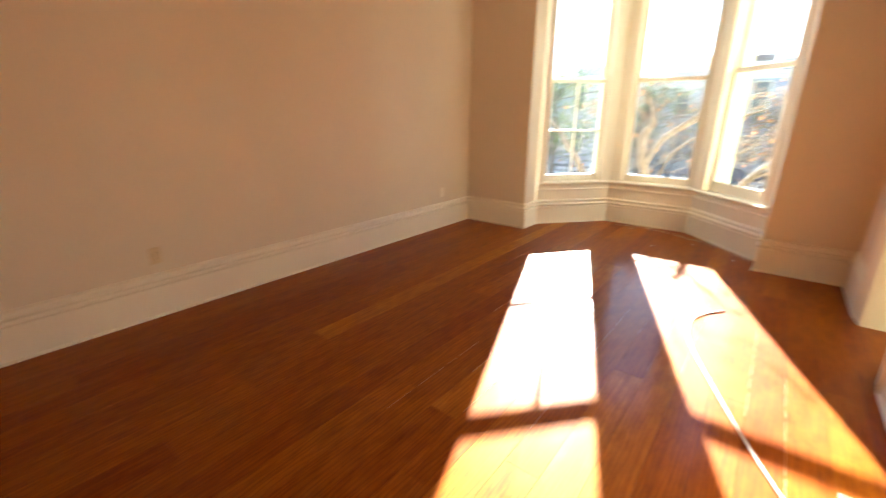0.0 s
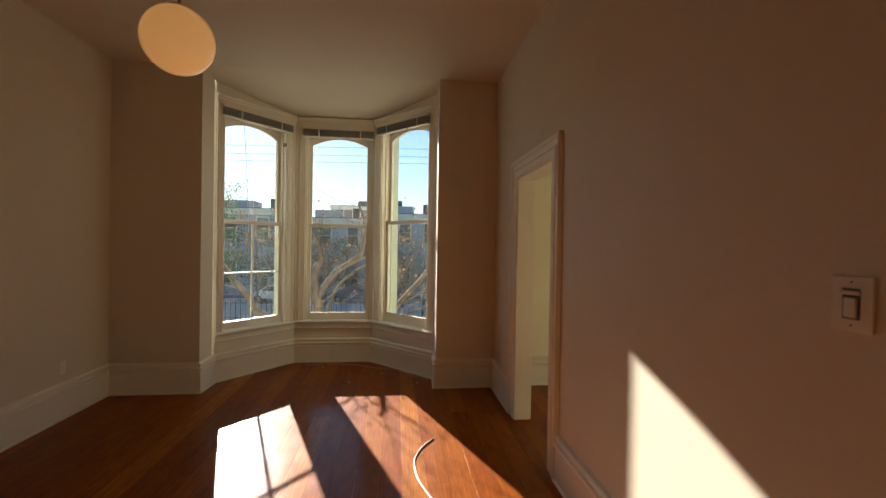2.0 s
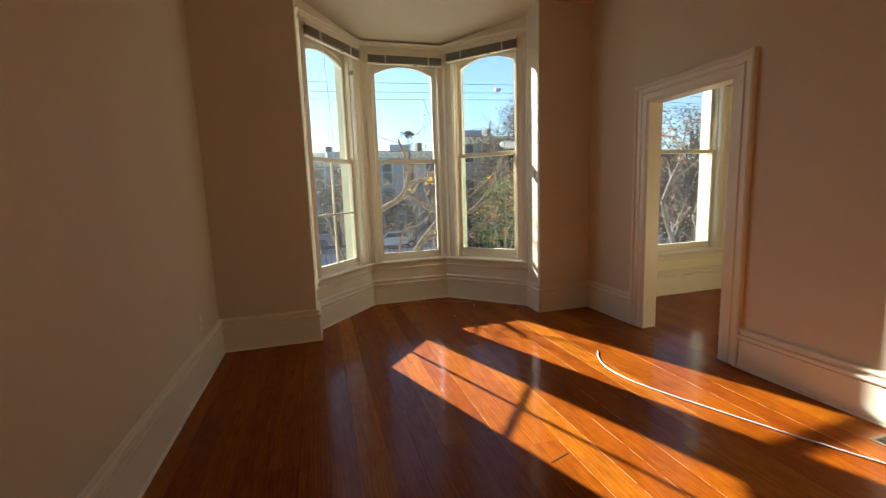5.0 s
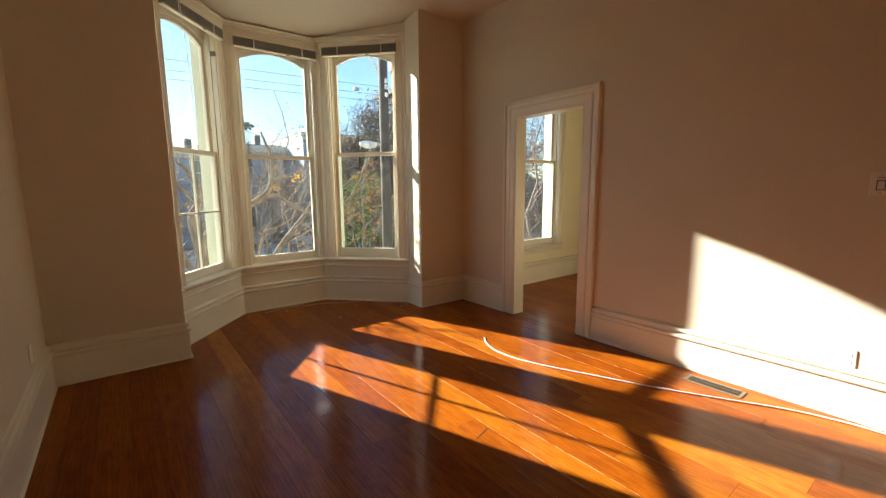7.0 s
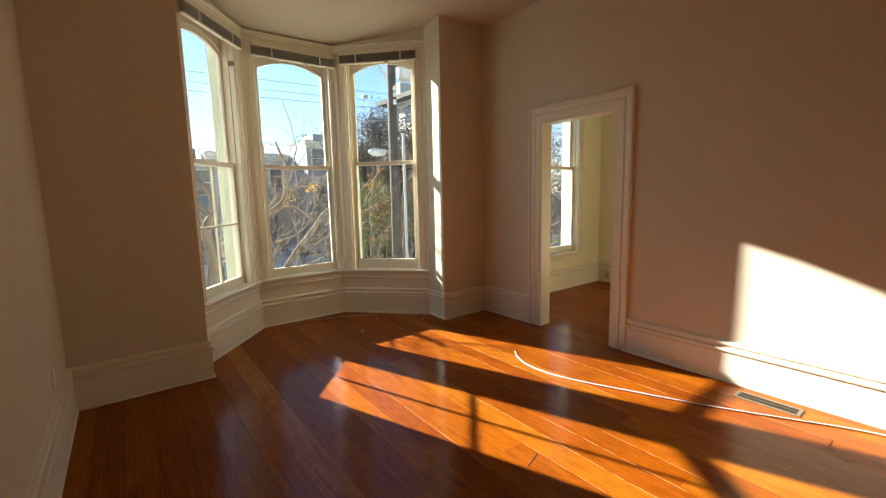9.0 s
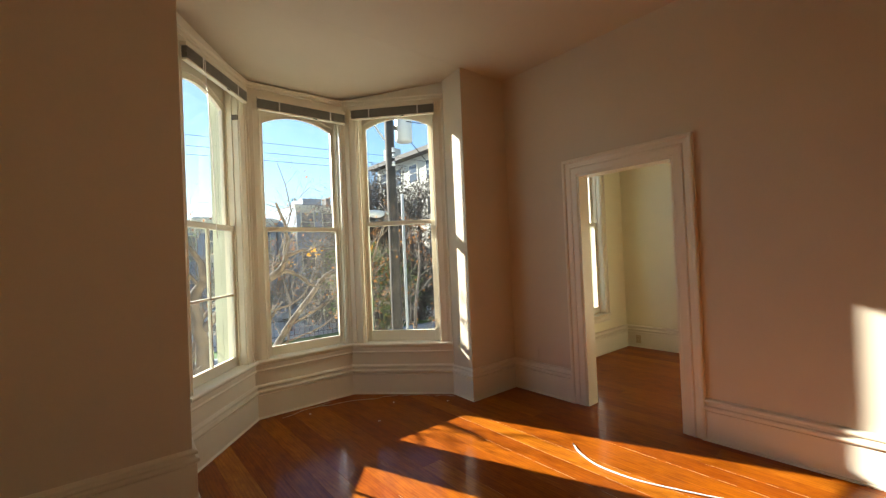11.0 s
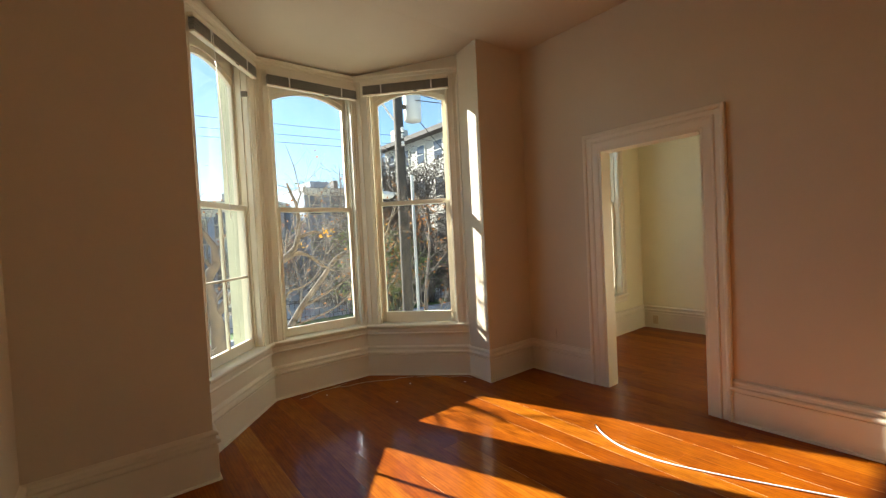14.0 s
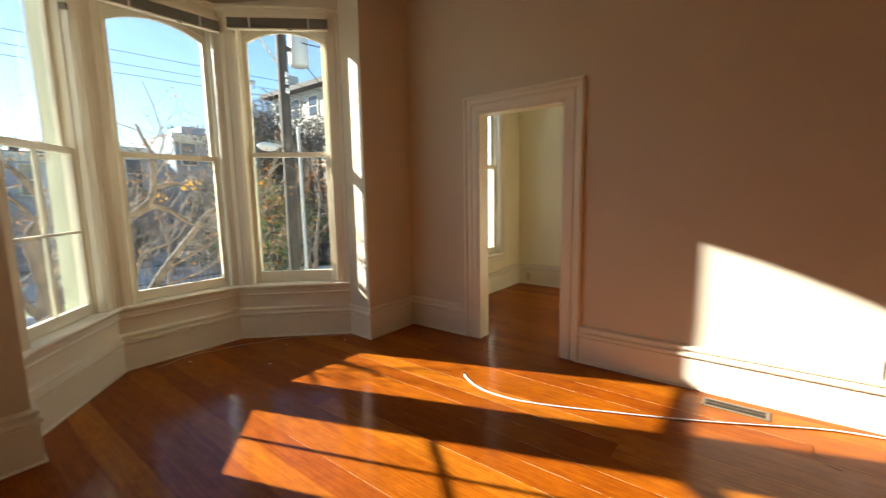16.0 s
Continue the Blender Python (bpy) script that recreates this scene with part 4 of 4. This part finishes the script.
# houses across the street
def house(x, y, z0, wide, deep, high, color, label, storeys=2, cols=3, roof_color=(0.10, 0.09, 0.09), turn=0.0, eaves=False):
    h = thing("house", pose(x, y, z0, 0, 0, turn), label, "house", "houses across the street")
    body = painted("render_%d" % len(bpy.data.materials), tuple(c * 0.92 for c in color), 0.8, 0.06, 0.3, 3.0)
    dark = plain("roof_%d" % len(bpy.data.materials), roof_color, 0.8, 0, 0.2, 2.0)
    part("wall", boxed(-wide / 2, wide / 2, 0, deep, 0, high), body, h)
    if eaves:
        bm = boxed(-wide / 2 - 0.5, wide / 2 + 0.5, -0.8, deep + 0.3, high + 0.002, high + 0.35)
        box(bm, -wide / 2 + 0.3, wide / 2 - 0.3, 0.2, deep - 0.5, high + 0.352, high + 0.8)
        r = part("roof", bm, dark, h)
        part("cupola", box(bmesh.new(), -wide / 2 + 0.5, -wide / 2 + 1.7, 0.4, 1.6, high + 0.802, high + 1.9, 0.12), body, r)
    else:
        part("roof", boxed(-wide / 2, wide / 2, 0.3, deep, high + 0.002, high + 0.15), dark, h)
        bm = boxed(-wide / 2 - 0.25, wide / 2 + 0.25, -0.35, 0.28, high - 0.25, high + 0.02)
        box(bm, -wide / 2 - 0.1, wide / 2 + 0.1, -0.2, -0.002, high - 0.55, high - 0.252)
        part("cornice", bm, TRIM, h)
        r = part("roof_box", boxed(-wide * 0.2, wide * 0.12, deep * 0.3, deep * 0.6, high + 0.151, high + 1.1), body, h)
        part("chimney", boxed(wide * 0.28, wide * 0.36, deep * 0.4, deep * 0.5, high + 0.151, high + 1.4), dark, h)
    step = high / storeys
    for s in range(storeys):
        for c in range(cols):
            cx = -wide / 2 + wide * (c + 0.5) / cols
            zb = s * step + step * 0.30
            zt = zb + step * 0.5
            if s == 0 and c == cols - 1:
                d = part("door", boxed(cx - 0.5, cx + 0.5, -0.05, -0.002, 0.05, 2.2), dark, h)
                continue
            wn_ = part("window", boxed(cx - 0.62, cx + 0.62, -0.07, -0.002, zb - 0.1, zt + 0.1), TRIM, h)
            part("pane", boxed(cx - 0.5, cx + 0.5, -0.09, -0.071, zb, (zb + zt) / 2 - 0.03), DARK_GLASS, wn_)
            part("pane", boxed(cx - 0.5, cx + 0.5, -0.09, -0.071, (zb + zt) / 2 + 0.03, zt), DARK_GLASS, wn_)
    return h


def prism_xz(poly, y0, y1):
    bm = bmesh.new()
    lo, hi = [bm.verts.new((x, y0, z)) for x, z in poly], [bm.verts.new((x, y1, z)) for x, z in poly]
    k = len(poly)
    bm.faces.new(lo[::-1]), bm.faces.new(hi)
    for i in range(k):
        bm.faces.new((lo[i], lo[(i + 1) % k], hi[(i + 1) % k], hi[i]))
    return bm


house(-25.5, 37, GROUND_Z, 8.5, 10, 7.6, (0.55, 0.52, 0.46), "beige two-storey house with a flat roof")
house(-16.6, 37, GROUND_Z, 8.8, 10, 8.2, (0.38, 0.42, 0.48), "blue-grey two-storey house with a flat roof")
house(-8.0, 38, GROUND_Z, 8.0, 10, 7.5, (0.60, 0.60, 0.58), "white two-storey house with a flat roof")
house(-0.2, 37, GROUND_Z, 7.2, 10, 8.0, (0.40, 0.46, 0.55), "slate blue two-storey house with a flat roof")
house(6.2, 38, GROUND_Z, 6.8, 10, 8.8, (0.50, 0.52, 0.55), "pale grey two-storey house with a flat roof")
house(12.7, 33, GROUND_Z, 5.8, 10, 9.6, (0.30, 0.37, 0.46), "blue-grey house with white cornice", 3)
house(-4.5, 58, GROUND_Z, 12, 10, 10.6, (0.36, 0.25, 0.20), "brown flat-roofed block on the rise", 4, 5)
house(-26, 60, GROUND_Z, 16, 10, 8.4, (0.5, 0.5, 0.5), "grey flat-roofed block far behind", 3, 6)
house(16.7, 26.1, 1.0, 9.2, 4.5, 8.4, (0.64, 0.61, 0.55), "cream house up on the hillside under dark eaves", 3, 4, (0.05, 0.04, 0.035), -90.0, True)


# parked cars
def car(x, y, turn, color, label):
    c = thing("parked_car", pose(x, y, GROUND_Z + 0.1, 0, 0, turn), label, "car", "parked cars")
    paint = plain("car_paint_%d" % len(bpy.data.materials), color, 0.25, 0.2, 0.04)
    side = [(-2.15, 0.35), (-2.2, 0.75), (-1.3, 0.92), (-0.65, 1.42), (0.75, 1.45), (1.5, 1.0), (2.1, 0.9), (2.2, 0.6), (2.1, 0.32)]
    bm = prism_xz(side, -0.85, 0.85)
    bmesh.ops.bevel(bm, geom=list(bm.edges), offset=0.05, segments=2, affect="EDGES")
    part("body", bm, paint, c)
    for s in (-1, 1):
        lo, hi = sorted((s * 0.852, s * 0.862))
        part("side_window", prism_xz([(-1.05, 0.98), (-0.6, 1.34), (0.7, 1.36), (1.25, 1.0)], lo, hi), DARK_GLASS, c)
        for wx in (-1.35, 1.35):
            w = part("wheel", tube(bmesh.new(), [(wx, s * 0.70, 0.31), (wx, s * 0.88, 0.31)], 0.31, 16), TYRE, c)
            part("rim", tube(bmesh.new(), [(wx, s * 0.881, 0.31), (wx, s * 0.89, 0.31)], 0.19, 12), GREY_METAL, w)
    part("windscreen", prism_xz([(-1.29, 0.955), (-0.70, 1.405), (-0.72, 1.43), (-1.33, 0.97)], -0.7, 0.7), DARK_GLASS, c)
    return c


car(3.2, 31.8, 4, (0.75, 0.75, 0.74), "white parked car across the street")
car(-4.4, 31.6, 0, (0.06, 0.08, 0.14), "dark blue parked car across the street")
car(9.2, 30.2, 0, (0.55, 0.56, 0.58), "silver parked car across the street")
car(-10.8, 31.8, 0, (0.7, 0.7, 0.7), "white parked car across the street")
car(12.6, 25.0, 20, (0.7, 0.7, 0.68), "white parked car near the fence")

# utility pole with transformer, lamp and wires
pole = thing("utility_pole", pose(2.5, 6.2, GROUND_Z + 0.14), "dark wooden utility pole with transformer and street lamp", "utility pole")
part("shaft", tube(bmesh.new(), [(0, 0, 0), (0.01, 0, 5), (0, 0, 10.6)], [0.145, 0.13, 0.11], 14), POLE_WOOD, pole, smooth=True)
part("transformer", lathe(bmesh.new(), [(0.01, 7.68), (0.20, 7.70), (0.225, 7.74), (0.225, 8.5), (0.20, 8.54), (0.05, 8.58)], 24, (0.42, -0.06, 0)), PALE_METAL, pole, "pale grey transformer can", smooth=True)
part("transformer_bracket", boxed(0.10, 0.24, -0.10, 0.0, 8.0, 8.08), POLE_WOOD, pole)
part("conduit", tube(bmesh.new(), [(0.26, -0.10, 0), (0.26, -0.10, 6.3)], 0.038, 10), GREY_METAL, pole)
part("brace", tube(bmesh.new(), [(-0.15, 0, 7.7), (-0.75, -0.1, 8.3)], 0.03, 8), PALE_METAL, pole)
arm = part("lamp_arm", tube(bmesh.new(), smooth_line([(0, 0.0, 5.7), (-0.16, 0.02, 5.82), (-0.26, 0.04, 5.84)], 4), 0.03, 8), GREY_METAL, pole)
bm = bmesh.new()
bmesh.ops.create_uvsphere(bm, u_segments=20, v_segments=12, radius=1)
for v in bm.verts:
    k = 1.0 if v.co.x < 0 else 0.75
    v.co = (-0.46 + v.co.x * 0.26, 0.05 + v.co.y * 0.12 * k, 5.80 + v.co.z * (0.085 if v.co.z > 0 else 0.12))
part("lamp_head", bm, PALE_METAL, pole, "white cobra street lamp head", smooth=True)
for z in (7.0, 7.2, 7.35):
    part("insulator", lathe(bmesh.new(), [(0.03, z), (0.05, z + 0.03), (0.03, z + 0.06), (0.045, z + 0.09), (0.02, z + 0.12)], 12, (-0.02, -0.2, 0)), PALE_METAL, pole)
part("splice_box", box(bmesh.new(), -0.85, -0.70, -0.05, 0.05, 7.10, 7.18, 0.02), GREY_METAL, pole)


def overhead(z, y, sag, label="black overhead wire along the street"):
    pts = []
    for i in range(41):
        x = -45 + i * 2.375
        t = (x + 45) / 47.5 if x < 2.5 else (x - 2.5) / 47.5
        pts.append((x, y, z - sag * 4 * t * (1 - t)))
    w = part("overhead_wire", tube(bmesh.new(), pts, 0.0045, 5), DARK_SLOT)
    tagged(w, label, "wire", "overhead wires")


overhead(3.95, 5.9, 0.3)
overhead(3.82, 6.2, 0.3)
overhead(3.62, 6.05, 0.3)
for z0, end in ((5.2, (9, 1.5, 4.2)), (5.0, (7, 0.5, 4.6)), (4.9, (14, 14, 3.5))):
    a, b = Vector((2.7, 6.15, z0)), Vector(end)
    pts = [a.lerp(b, i / 12) - Vector((0, 0, 1.6 * (i / 12) * (1 - i / 12))) for i in range(13)]
    tagged(part("service_wire", tube(bmesh.new(), pts, 0.012, 5), DARK_SLOT), "slack black service wire from the pole", "wire", "service wires")


# the storey below, street side
lower = painted("facade_paint", (0.52, 0.55, 0.45), 0.7, 0.06, 0.3, 8.0)
bm = prism(bmesh.new(), [(WX - 0.15, SY - 0.1), (FX + 0.1, SY - 0.1), (FX + 0.1, 0.24), OUT[4], OUT[3], OUT[2], OUT[1], (WX - 0.15, 0.24)], GROUND_Z, -0.222)
structure("wall_lower_storey", bm, lower, "pale green painted lower storey of the house", "wall")


# ---- planks, last ----
floor = structure("floor", prism(bmesh.new(), [(WX - 0.1, SY - 0.1), (FX + 0.1, SY - 0.1), (FX + 0.1, 0.25), OUT[4], OUT[3], OUT[2], OUT[1], (WX - 0.1, 0.25)], -0.22, -0.021), SUBFLOOR, "glossy red-brown varnished fir plank floor", "floor")
lay_planks(floor, PLANK_X, EX, SY, bay_edge)
lay_planks(floor, EX, FX, SY, lambda x: WIN2[1])

# pale filler showing in worn seams
FILLER = plain("pale_filler", (0.52, 0.30, 0.13), 0.8)
rng = random.Random(19)
for k, y0, y1 in ((14, -2.9, -2.15), (15, -3.2, -1.2), (12, -2.2, -0.9), (17, -3.1, -1.6), (16, -2.9, -2.0), (18, -1.9, -0.6), (19, -2.3, -0.3), (20, -2.2, -0.4), (22, -2.4, -1.2), (23, -3.2, -1.9), (13, -3.4, -2.7)):
    bm = bmesh.new()
    y = y0
    while y < y1:
        length = rng.uniform(0.03, 0.28)
        wide = rng.uniform(0.0004, 0.0011)
        box(bm, -wide, wide, y, y + length, 0.0002, 0.0012)
        y += length + rng.uniform(0.004, 0.06)
    f = part("seam_filler", bm, FILLER, floor)
    f.location = (PLANK_X + 0.150 * k, 0, 0)
